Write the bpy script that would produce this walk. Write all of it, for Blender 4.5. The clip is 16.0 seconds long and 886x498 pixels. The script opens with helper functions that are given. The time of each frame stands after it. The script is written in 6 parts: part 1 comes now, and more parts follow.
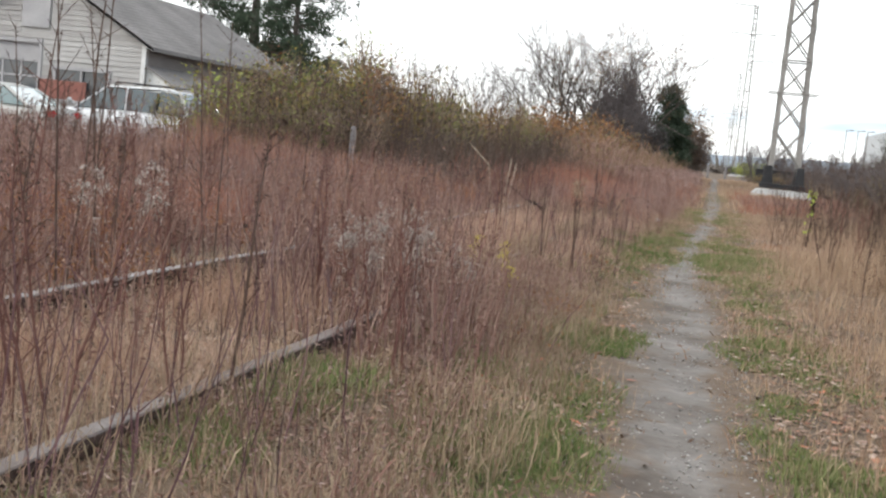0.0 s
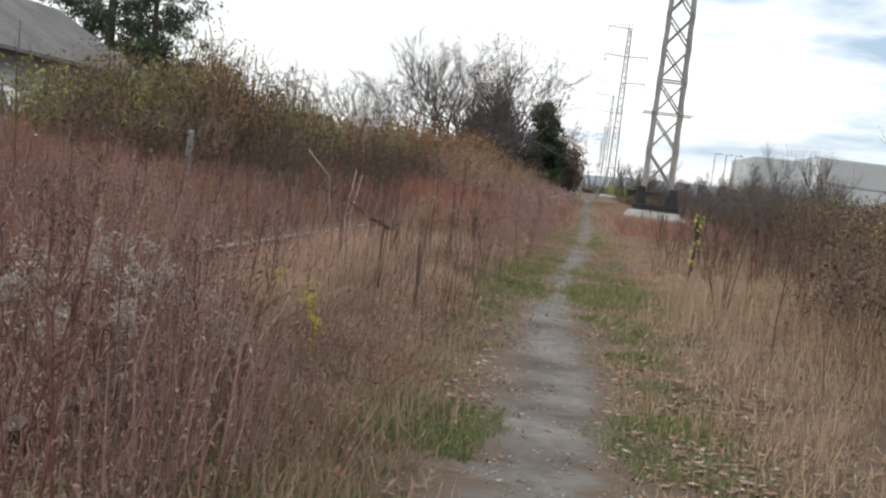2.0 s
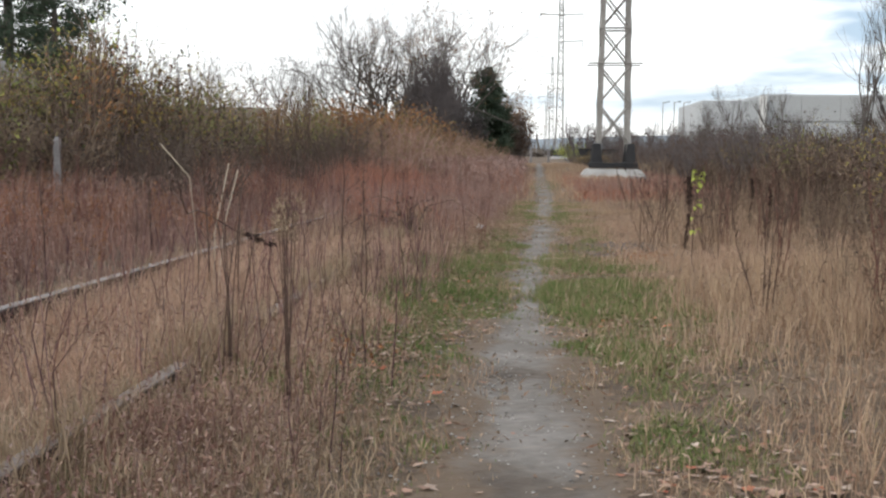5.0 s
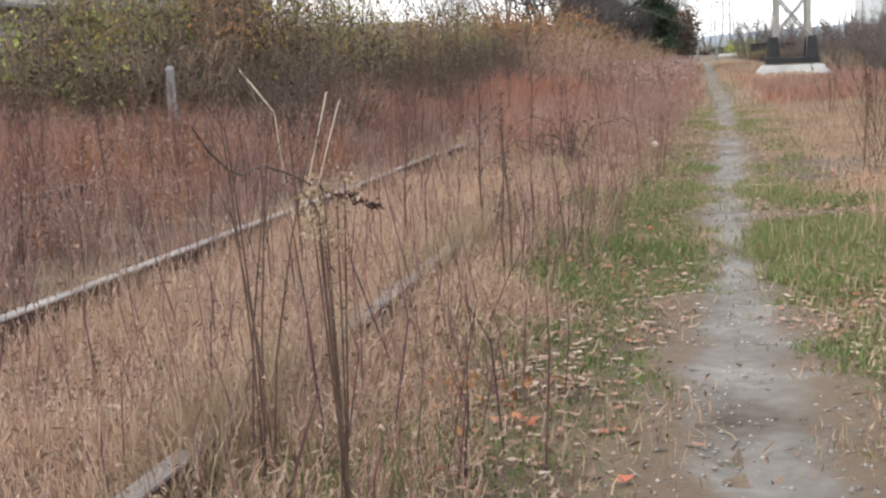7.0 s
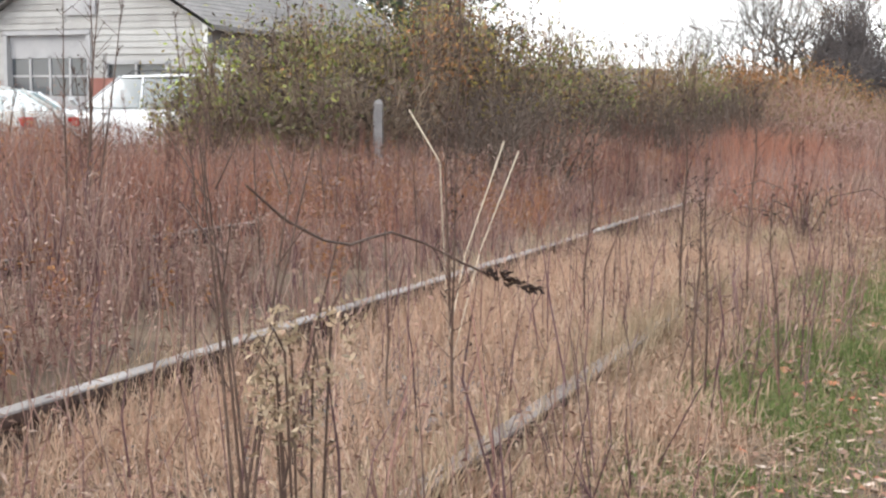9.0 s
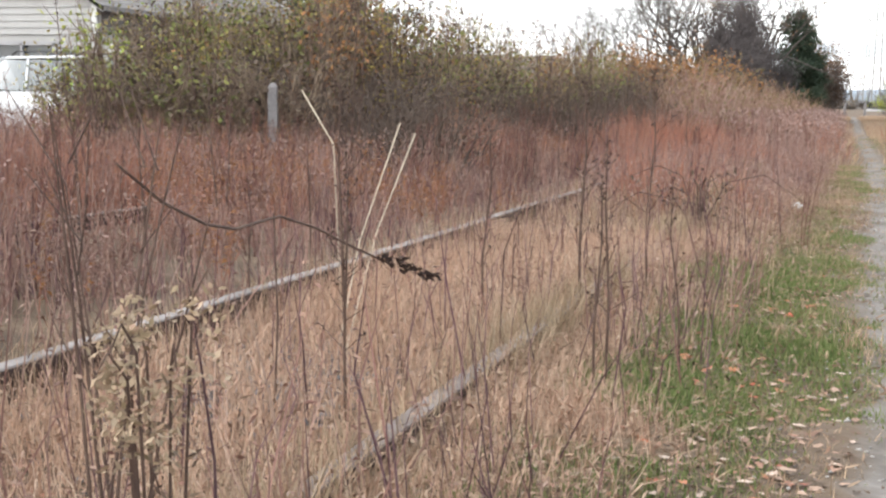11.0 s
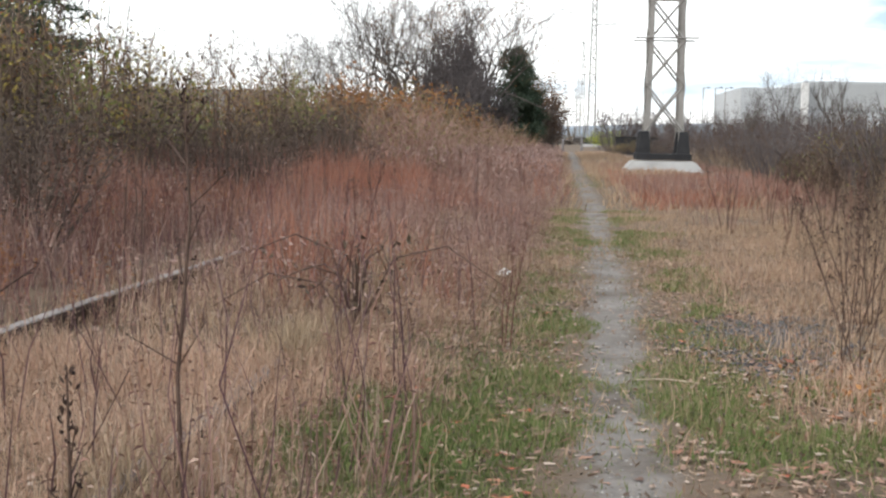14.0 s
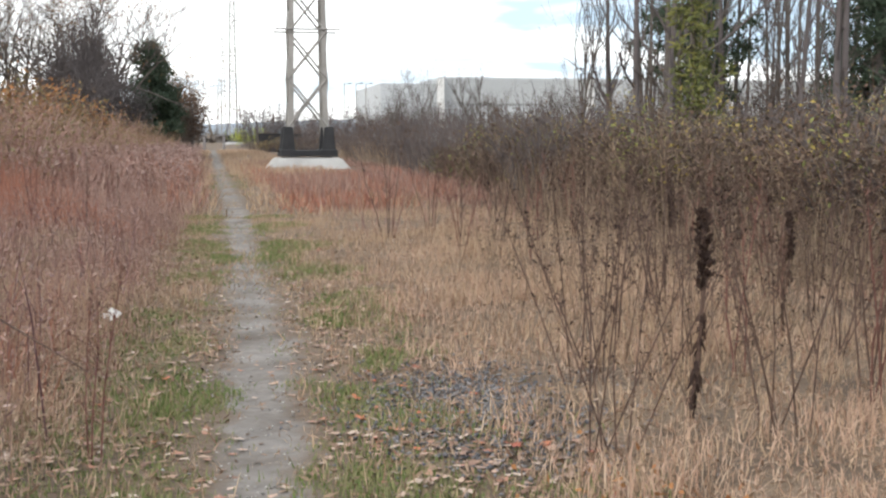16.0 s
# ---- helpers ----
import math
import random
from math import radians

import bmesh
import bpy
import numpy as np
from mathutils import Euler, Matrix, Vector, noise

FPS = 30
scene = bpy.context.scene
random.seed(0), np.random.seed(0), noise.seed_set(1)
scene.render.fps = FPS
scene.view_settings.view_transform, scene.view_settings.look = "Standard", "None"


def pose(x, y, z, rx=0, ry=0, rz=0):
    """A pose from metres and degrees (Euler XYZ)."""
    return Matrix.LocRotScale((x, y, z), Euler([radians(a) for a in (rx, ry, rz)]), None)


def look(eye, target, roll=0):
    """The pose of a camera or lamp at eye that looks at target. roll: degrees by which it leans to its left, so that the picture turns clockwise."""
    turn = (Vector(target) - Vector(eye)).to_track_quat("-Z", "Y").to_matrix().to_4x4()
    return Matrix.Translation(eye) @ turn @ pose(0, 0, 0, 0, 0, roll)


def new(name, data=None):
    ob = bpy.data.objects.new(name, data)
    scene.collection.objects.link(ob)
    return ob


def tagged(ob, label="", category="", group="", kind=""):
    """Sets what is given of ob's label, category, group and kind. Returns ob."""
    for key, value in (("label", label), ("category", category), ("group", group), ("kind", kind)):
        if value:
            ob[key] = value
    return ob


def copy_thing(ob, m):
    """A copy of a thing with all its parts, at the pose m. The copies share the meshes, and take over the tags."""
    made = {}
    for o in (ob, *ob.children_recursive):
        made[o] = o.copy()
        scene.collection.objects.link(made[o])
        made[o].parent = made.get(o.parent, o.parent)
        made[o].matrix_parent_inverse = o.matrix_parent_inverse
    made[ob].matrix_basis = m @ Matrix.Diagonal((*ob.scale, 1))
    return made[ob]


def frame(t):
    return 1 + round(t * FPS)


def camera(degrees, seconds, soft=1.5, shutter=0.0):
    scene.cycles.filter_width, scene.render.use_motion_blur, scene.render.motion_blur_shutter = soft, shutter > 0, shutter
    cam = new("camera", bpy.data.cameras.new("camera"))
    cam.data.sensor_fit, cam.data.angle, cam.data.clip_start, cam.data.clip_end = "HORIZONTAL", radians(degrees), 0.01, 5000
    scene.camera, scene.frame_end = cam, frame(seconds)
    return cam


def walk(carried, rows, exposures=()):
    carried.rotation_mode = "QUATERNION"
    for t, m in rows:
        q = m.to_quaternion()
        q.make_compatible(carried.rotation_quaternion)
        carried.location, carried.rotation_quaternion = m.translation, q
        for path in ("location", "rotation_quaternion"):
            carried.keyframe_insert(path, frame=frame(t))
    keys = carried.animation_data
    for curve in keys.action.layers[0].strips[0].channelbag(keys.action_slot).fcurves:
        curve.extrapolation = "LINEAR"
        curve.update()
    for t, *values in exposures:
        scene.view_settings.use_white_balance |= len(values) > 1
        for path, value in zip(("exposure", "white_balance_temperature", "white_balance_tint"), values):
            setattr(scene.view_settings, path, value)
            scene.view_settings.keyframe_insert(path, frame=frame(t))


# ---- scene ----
cam = camera(40.1, 16.0, soft=2.4)
METRES, EYE, TILT, LEAN, TURN = 15.7, 1.2, 4.9, 0.0, 12.2
ROWS = [
    (0.0, 0.0, 0.0, 0.0, 0.99, -10.03, -5.62),
    (0.5, 0.0068, 0.0363, -0.0021, 0.43, -10.94, -5.99),
    (1.0, 0.012, 0.0749, -0.0048, -3.38, -10.91, -5.73),
    (1.5, 0.0232, 0.1144, -0.0086, -6.43, -9.28, -5.22),
    (2.0, 0.0288, 0.1521, -0.0149, -4.73, -8.68, -7.65),
    (2.5, 0.0362, 0.1916, -0.0178, -6.83, -9.06, -7.96),
    (3.0, 0.0423, 0.231, -0.0217, -4.47, -9.42, -8.87),
    (3.5, 0.0488, 0.2732, -0.0233, -6.82, -8.92, -4.94),
    (4.0, 0.0572, 0.3114, -0.0277, -7.59, -9.13, -2.85),
    (6.5, 0.0883, 0.4925, -0.0444, -6.05, -11.68, 2.17),
    (7.0, 0.0904, 0.5346, -0.0462, -0.53, -13.67, 2.59),
    (7.5, 0.0985, 0.5717, -0.0499, 10.32, -13.54, 2.69),
    (8.0, 0.0994, 0.5947, -0.0519, 15.64, -12.07, 4.18),
    (8.5, 0.102, 0.6057, -0.051, 13.28, -11.11, 2.25),
    (11.0, 0.1016, 0.6221, -0.0544, 6.19, -12.04, -0.51),
    (11.5, 0.1102, 0.653, -0.0562, 3.05, -11.43, -0.04),
    (12.0, 0.1155, 0.6858, -0.062, 1.65, -10.73, -3.01),
    (12.5, 0.1225, 0.7213, -0.0638, -1.64, -9.61, -0.59),
    (13.0, 0.1325, 0.7562, -0.0655, -0.98, -9.66, -1.4),
    (13.5, 0.1385, 0.7923, -0.0676, -3.5, -9.87, -1.32),
    (14.0, 0.1486, 0.829, -0.0706, -6.32, -10.16, -1.65),
    (14.5, 0.1579, 0.8647, -0.0745, -13.35, -9.91, -3.36),
    (15.0, 0.171, 0.9013, -0.0786, -24.89, -8.93, -0.28),
    (15.5, 0.181, 0.934, -0.0816, -24.1, -9.46, -3.05),
    (16.0, 0.1871, 0.9702, -0.0842, -23.0, -9.75, -2.02),
]
walk(cam, [(t, pose(0, 0, EYE, TILT, LEAN, TURN) @ pose(METRES * x, METRES * y, METRES * z, 90 + pitch, roll, yaw)) for t, x, y, z, yaw, pitch, roll in ROWS],
     exposures=[(0.0, 0.42), (0.5, 0.48), (1.0, 0.54), (1.5, 0.24), (2.0, -0.02), (2.5, 0.17), (3.5, 0.12), (4.0, -0.02), (6.5, 0.52), (7.0, 0.7), (7.5, 0.94), (8.0, 1.0), (8.5, 0.98),
                (11.0, 0.94), (11.5, 0.81), (12.5, 0.5), (13.5, 0.52), (14.5, 0.28), (15.0, 0.46), (16.0, 0.56)])

# ---- light ----
# bright, broken overcast: a white sky with blue-grey cloud, and a weak wide sun behind it
SUN_EL, SUN_ROT = radians(32), radians(235)
world = bpy.data.worlds.new("overcast")
scene.world = world
world.use_nodes = True
wn, wl = world.node_tree.nodes, world.node_tree.links
wn.clear()
sky = wn.new("ShaderNodeTexSky")
sky.sky_type, sky.sun_disc = "NISHITA", False
sky.sun_elevation, sky.sun_rotation = SUN_EL, SUN_ROT
sky_gain = wn.new("ShaderNodeVectorMath"); sky_gain.operation = "SCALE"; sky_gain.inputs["Scale"].default_value = 1.0
wl.new(sky.outputs[0], sky_gain.inputs[0])
tc = wn.new("ShaderNodeTexCoord")
wmap = wn.new("ShaderNodeMapping"); wmap.inputs["Scale"].default_value = (1.6, 1.6, 9.0)
wl.new(tc.outputs["Generated"], wmap.inputs[0])
wnoise = wn.new("ShaderNodeTexNoise"); wnoise.inputs["Scale"].default_value = 1.7; wnoise.inputs["Detail"].default_value = 5
wnoise.inputs["Distortion"].default_value = 0.3
wl.new(wmap.outputs[0], wnoise.inputs[0])
wramp = wn.new("ShaderNodeValToRGB")
wramp.color_ramp.elements[0].position, wramp.color_ramp.elements[0].color = 0.44, (4.5, 5.8, 7.2, 1)
wramp.color_ramp.elements[1].position, wramp.color_ramp.elements[1].color = 0.55, (11.5, 11.7, 11.8, 1)
wsep = wn.new("ShaderNodeSeparateXYZ"); wl.new(tc.outputs["Generated"], wsep.inputs[0])
wside = wn.new("ShaderNodeMapRange")
wside.inputs[1].default_value, wside.inputs[2].default_value, wside.inputs[3].default_value, wside.inputs[4].default_value = 0.02, 0.30, 0.16, 0.0
wl.new(wsep.outputs[0], wside.inputs[0])
wadd = wn.new("ShaderNodeMath"); wadd.operation = "ADD"
wl.new(wnoise.outputs[0], wadd.inputs[0]); wl.new(wside.outputs[0], wadd.inputs[1])
wl.new(wadd.outputs[0], wramp.inputs[0])
wmix = wn.new("ShaderNodeMix"); wmix.data_type = "RGBA"; wmix.inputs[0].default_value = 0.86
wl.new(sky_gain.outputs[0], wmix.inputs[6]); wl.new(wramp.outputs[0], wmix.inputs[7])
wbg = wn.new("ShaderNodeBackground"); wbg.inputs[1].default_value = 0.12
wl.new(wmix.outputs[2], wbg.inputs[0])
wout = wn.new("ShaderNodeOutputWorld"); wl.new(wbg.outputs[0], wout.inputs[0])

sun = new("sun", bpy.data.lights.new("sun", "SUN"))
sun.data.energy, sun.data.angle, sun.data.color = 1.1, radians(14), (1.0, 0.96, 0.9)
sun.matrix_world = look((60 * math.sin(SUN_ROT), 60 * math.cos(SUN_ROT), 60 * math.tan(SUN_EL)), (0, 0, 0))

# ---- materials ----
MATS = {}


def mat(name, stops, rough=0.85, scale=6.0, metal=0.0, bump=0.25, island=0.0, fine=60.0, spread=0.55, alpha_gloss=0.3, own=0.0):
    """A weathered surface: a ramp of real colours driven by coarse noise (and by each piece's own chance), fine grain and relief."""
    m = bpy.data.materials.new(name)
    m.use_nodes = True
    n, l = m.node_tree.nodes, m.node_tree.links
    p = n["Principled BSDF"]
    tex = n.new("ShaderNodeTexCoord")
    big = n.new("ShaderNodeTexNoise"); big.inputs["Scale"].default_value = scale; big.inputs["Detail"].default_value = 4
    small = n.new("ShaderNodeTexNoise"); small.inputs["Scale"].default_value = fine; small.inputs["Detail"].default_value = 3
    for t in (big, small):
        l.new(tex.outputs["Object"], t.inputs["Vector"])
    stretch = n.new("ShaderNodeMapRange")
    stretch.inputs[1].default_value, stretch.inputs[2].default_value = 0.5 - spread / 2, 0.5 + spread / 2
    l.new(big.outputs[0], stretch.inputs[0])
    fac = stretch.outputs[0]
    if island > 0:
        geo = n.new("ShaderNodeNewGeometry")
        mixf = n.new("ShaderNodeMix"); mixf.inputs[0].default_value = island
        l.new(fac, mixf.inputs[2]); l.new(geo.outputs["Random Per Island"], mixf.inputs[3])
        fac = mixf.outputs[0]
    if own > 0:
        info = n.new("ShaderNodeObjectInfo")
        mixo = n.new("ShaderNodeMix"); mixo.inputs[0].default_value = own
        l.new(fac, mixo.inputs[2]); l.new(info.outputs["Random"], mixo.inputs[3])
        fac = mixo.outputs[0]
    ramp = n.new("ShaderNodeValToRGB")
    cr = ramp.color_ramp
    while len(cr.elements) < len(stops):
        cr.elements.new(0.5)
    for i, c in enumerate(stops):
        cr.elements[i].position = i / max(1, len(stops) - 1)
        cr.elements[i].color = (*c, 1)
    l.new(fac, ramp.inputs[0])
    grain = n.new("ShaderNodeMix"); grain.data_type, grain.blend_type = "RGBA", "MULTIPLY"
    grain.inputs[0].default_value = 0.45
    gr = n.new("ShaderNodeMapRange"); gr.inputs[1].default_value, gr.inputs[2].default_value, gr.inputs[3].default_value, gr.inputs[4].default_value = 0.3, 0.7, 0.55, 1.25
    l.new(small.outputs[0], gr.inputs[0])
    l.new(ramp.outputs[0], grain.inputs[6]); l.new(gr.outputs[0], grain.inputs[7])
    l.new(grain.outputs[2], p.inputs["Base Color"])
    p.inputs["Roughness"].default_value, p.inputs["Metallic"].default_value = rough, metal
    p.inputs["Specular IOR Level"].default_value = alpha_gloss
    if bump:
        b = n.new("ShaderNodeBump"); b.inputs["Strength"].default_value = bump; b.inputs["Distance"].default_value = 0.02
        l.new(small.outputs[0], b.inputs["Height"]); l.new(b.outputs[0], p.inputs["Normal"])
    MATS[name] = m
    return m


def plain(name, col, rough=0.5, metal=0.0, spec=0.5):
    return mat(name, [tuple(c * 0.85 for c in col), col], rough=rough, metal=metal, bump=0.03, scale=1.5, alpha_gloss=spec)


mat("soil", [(0.07, 0.05, 0.036), (0.13, 0.09, 0.06), (0.21, 0.15, 0.10)], scale=2.2, bump=0.9, fine=35)
mat("track", [(0.06, 0.044, 0.034), (0.105, 0.084, 0.068), (0.165, 0.146, 0.13), (0.215, 0.195, 0.178), (0.12, 0.096, 0.078)], scale=1.9, bump=1.0, fine=14, spread=0.62)
mat("gravel", [(0.07, 0.07, 0.08), (0.14, 0.135, 0.14), (0.25, 0.24, 0.24)], island=0.9, scale=3)
mat("green_grass", [(0.08, 0.115, 0.038), (0.12, 0.165, 0.052), (0.16, 0.205, 0.066), (0.27, 0.245, 0.125), (0.10, 0.14, 0.046)], island=0.65, scale=1.1, bump=0)
mat("tan_grass", [(0.24, 0.165, 0.10), (0.40, 0.285, 0.185), (0.50, 0.37, 0.25), (0.30, 0.185, 0.125), (0.44, 0.33, 0.24), (0.22, 0.175, 0.095)], island=0.55, scale=0.6, spread=0.5, bump=0)
mat("straw_grass", [(0.17, 0.13, 0.075), (0.33, 0.245, 0.16), (0.44, 0.335, 0.235), (0.27, 0.205, 0.125), (0.36, 0.23, 0.165), (0.28, 0.195, 0.14)], island=0.55, scale=1.1, spread=0.5, bump=0)
mat("pink_grass", [(0.30, 0.19, 0.13), (0.46, 0.30, 0.215), (0.56, 0.40, 0.29), (0.40, 0.24, 0.17), (0.60, 0.46, 0.35), (0.30, 0.22, 0.13)], island=0.5, scale=0.8, spread=0.5, bump=0)
mat("red_stalk", [(0.114, 0.057, 0.051), (0.210, 0.103, 0.085), (0.295, 0.170, 0.136), (0.400, 0.288, 0.227), (0.247, 0.129, 0.108), (0.143, 0.088, 0.091), (0.323, 0.237, 0.205)], island=0.5, scale=0.45, spread=0.45, bump=0)
mat("rust_stalk", [(0.22, 0.085, 0.06), (0.33, 0.135, 0.09), (0.42, 0.21, 0.14), (0.27, 0.12, 0.09)], island=0.7, scale=0.7, bump=0)
mat("red_frizz", [(0.095, 0.052, 0.050), (0.200, 0.113, 0.095), (0.313, 0.201, 0.168), (0.400, 0.299, 0.257), (0.247, 0.144, 0.122), (0.152, 0.103, 0.106), (0.352, 0.278, 0.252)], island=0.6, scale=0.45, spread=0.45, bump=0)
mat("purple_stalk", [(0.060, 0.032, 0.036), (0.120, 0.062, 0.067), (0.190, 0.110, 0.112)], island=0.8, scale=0.7, bump=0)
mat("brown_frizz", [(0.047, 0.030, 0.025), (0.102, 0.068, 0.051), (0.170, 0.123, 0.088), (0.255, 0.196, 0.141), (0.111, 0.098, 0.044)], island=0.85, scale=0.7, bump=0)
mat("litter_mix", [(0.12, 0.075, 0.052), (0.26, 0.175, 0.12), (0.37, 0.27, 0.19), (0.22, 0.125, 0.085), (0.42, 0.33, 0.25)], island=0.9, scale=0.7, bump=0)
mat("brown_stalk", [(0.07, 0.045, 0.036), (0.14, 0.092, 0.07), (0.23, 0.165, 0.12), (0.32, 0.24, 0.165), (0.16, 0.12, 0.095)], island=0.6, scale=0.6, spread=0.5, bump=0)
mat("umber_stalk", [(0.045, 0.032, 0.026), (0.085, 0.06, 0.047), (0.135, 0.10, 0.078), (0.10, 0.062, 0.05)], island=0.6, scale=0.8, bump=0)
mat("dark_stem", [(0.05, 0.032, 0.026), (0.10, 0.062, 0.048), (0.15, 0.10, 0.075)], scale=9, bump=0.2)
mat("red_stem", [(0.09, 0.04, 0.035), (0.16, 0.075, 0.06), (0.22, 0.12, 0.09)], scale=9, bump=0.2)
mat("pale_stem", [(0.36, 0.29, 0.21), (0.50, 0.42, 0.32)], scale=9, bump=0.2)
mat("seed_fluff", [(0.30, 0.25, 0.215), (0.42, 0.365, 0.32), (0.54, 0.485, 0.44)], island=0.8, bump=0)
mat("seed_dark", [(0.021, 0.012, 0.010), (0.045, 0.026, 0.020), (0.078, 0.048, 0.034)], island=0.8, bump=0)
mat("yellow_leaf", [(0.48, 0.40, 0.06), (0.62, 0.50, 0.09), (0.42, 0.42, 0.10)], island=0.8, bump=0)
mat("lime_leaf", [(0.24, 0.33, 0.055), (0.36, 0.42, 0.085), (0.46, 0.43, 0.10)], island=0.8, bump=0)
mat("olive_leaf", [(0.06, 0.07, 0.03), (0.12, 0.135, 0.05), (0.19, 0.19, 0.065), (0.33, 0.28, 0.085), (0.17, 0.105, 0.055), (0.11, 0.085, 0.05)], island=0.7, scale=0.5, bump=0)
mat("green_leaf", [(0.075, 0.09, 0.032), (0.13, 0.15, 0.048), (0.185, 0.20, 0.062), (0.27, 0.255, 0.078), (0.15, 0.135, 0.055)], island=0.5, scale=1.4, bump=0)
mat("gold_leaf", [(0.17, 0.135, 0.05), (0.28, 0.215, 0.065), (0.38, 0.29, 0.08), (0.24, 0.14, 0.058)], island=0.5, scale=1.4, bump=0)
mat("umber_leaf", [(0.045, 0.034, 0.028), (0.082, 0.06, 0.046), (0.125, 0.092, 0.066), (0.075, 0.072, 0.04)], island=0.5, scale=1.4, bump=0)
mat("ember_leaf", [(0.18, 0.075, 0.04), (0.30, 0.13, 0.055), (0.38, 0.19, 0.075), (0.20, 0.10, 0.055)], island=0.5, scale=1.4, bump=0)
mat("wine_leaf", [(0.12, 0.055, 0.05), (0.21, 0.105, 0.085), (0.31, 0.175, 0.135), (0.45, 0.33, 0.265), (0.17, 0.092, 0.082), (0.36, 0.225, 0.17), (0.54, 0.43, 0.36)], island=0.75, scale=0.9, spread=0.5, bump=0)
mat("russet_leaf", [(0.10, 0.065, 0.042), (0.18, 0.105, 0.06), (0.26, 0.18, 0.085), (0.17, 0.16, 0.065), (0.12, 0.08, 0.06)], island=0.7, scale=0.5, bump=0)
mat("orange_leaf", [(0.13, 0.075, 0.045), (0.24, 0.115, 0.05), (0.32, 0.18, 0.065), (0.13, 0.08, 0.05)], island=0.75, scale=0.6, bump=0)
mat("brown_leaf", [(0.064, 0.043, 0.034), (0.111, 0.072, 0.054), (0.162, 0.102, 0.072)], island=0.8, scale=0.6, bump=0)
mat("fallen_leaf", [(0.13, 0.075, 0.055), (0.27, 0.165, 0.12), (0.42, 0.30, 0.225), (0.32, 0.15, 0.10), (0.55, 0.44, 0.36), (0.20, 0.13, 0.10)], island=0.95, bump=0.1)
mat("crumb", [(0.05, 0.034, 0.026), (0.11, 0.075, 0.055), (0.22, 0.15, 0.11), (0.08, 0.055, 0.042)], island=0.95, bump=0)
mat("red_leaf", [(0.34, 0.085, 0.05), (0.50, 0.16, 0.085), (0.40, 0.20, 0.12), (0.28, 0.07, 0.05)], island=0.9, bump=0.1)
mat("needles", [(0.03, 0.05, 0.032), (0.055, 0.08, 0.05), (0.085, 0.11, 0.07)], island=0.8, scale=0.5, bump=0)
mat("needles_yellow", [(0.06, 0.08, 0.03), (0.13, 0.14, 0.045), (0.23, 0.21, 0.06)], island=0.8, scale=0.5, bump=0)
mat("twig_grey", [(0.066, 0.056, 0.056), (0.112, 0.096, 0.095), (0.152, 0.132, 0.126)], island=0.6, scale=2, bump=0)
mat("bark", [(0.061, 0.052, 0.046), (0.109, 0.093, 0.082), (0.163, 0.141, 0.128)], scale=5, bump=0.6, fine=30)
mat("rail_steel", [(0.13, 0.11, 0.10), (0.24, 0.215, 0.205), (0.36, 0.335, 0.325)], rough=0.6, metal=0.2, scale=2, bump=0.2)
mat("grit", [(0.16, 0.15, 0.14), (0.30, 0.28, 0.26), (0.46, 0.44, 0.41)], island=0.9, scale=3)
mat("rail_worn", [(0.10, 0.075, 0.065), (0.19, 0.155, 0.14), (0.28, 0.25, 0.235)], rough=0.7, metal=0.1, scale=3, bump=0.3)
mat("rail_rust", [(0.045, 0.03, 0.026), (0.085, 0.052, 0.042)], rough=0.9, scale=6, bump=0.4)
mat("old_wood", [(0.135, 0.128, 0.125), (0.225, 0.21, 0.21), (0.30, 0.285, 0.28)], scale=4, bump=0.5)
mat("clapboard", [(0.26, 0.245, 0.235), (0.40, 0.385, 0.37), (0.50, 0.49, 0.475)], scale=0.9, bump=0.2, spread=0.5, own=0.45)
# barn walls turned from the sun: their shade is mixed into this darker grey
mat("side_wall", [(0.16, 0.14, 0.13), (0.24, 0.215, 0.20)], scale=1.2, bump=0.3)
mat("shingle", [(0.15, 0.135, 0.13), (0.21, 0.195, 0.185), (0.26, 0.24, 0.23)], scale=0.7, bump=0.6, fine=12)
mat("door_paint", [(0.36, 0.35, 0.36), (0.46, 0.45, 0.45)], scale=2, bump=0.1)
mat("brick_red", [(0.23, 0.09, 0.075), (0.33, 0.15, 0.12)], scale=2, bump=0.3)
mat("pale_blue_wall", [(0.42, 0.52, 0.55), (0.52, 0.60, 0.63)], scale=1, bump=0.1)
mat("white_trim", [(0.62, 0.62, 0.60), (0.78, 0.78, 0.76)], scale=2, bump=0.1)
mat("galvanised", [(0.20, 0.19, 0.175), (0.30, 0.285, 0.265), (0.38, 0.36, 0.34)], rough=0.6, metal=0.2, scale=1.2, bump=0.2)
mat("tar", [(0.018, 0.018, 0.02), (0.04, 0.04, 0.042)], rough=0.8, scale=3, bump=0.4)
mat("concrete", [(0.281, 0.273, 0.257), (0.390, 0.382, 0.367), (0.452, 0.445, 0.429)], scale=1.6, bump=0.3)
mat("warehouse_wall", [(0.430, 0.452, 0.466), (0.533, 0.557, 0.572)], scale=0.05, bump=0.05)
mat("warehouse_dark", [(0.37, 0.385, 0.39), (0.46, 0.475, 0.48)], scale=0.05, bump=0.05)
mat("far_wood", [(0.10, 0.085, 0.08), (0.16, 0.14, 0.13), (0.20, 0.17, 0.13)], island=0.6, scale=0.1, bump=0)
# distance haze put into the ridge's own colour
mat("hill_haze", [(0.20, 0.24, 0.28), (0.26, 0.30, 0.34)], scale=0.004, bump=0)
plain("white_paint", (0.78, 0.79, 0.80), 0.25, 0.0, 0.6)
plain("silver_paint", (0.50, 0.50, 0.47), 0.28, 0.35, 0.6)
plain("red_paint", (0.22, 0.03, 0.03), 0.3, 0.0, 0.6)
plain("rubber", (0.02, 0.02, 0.02), 0.8)
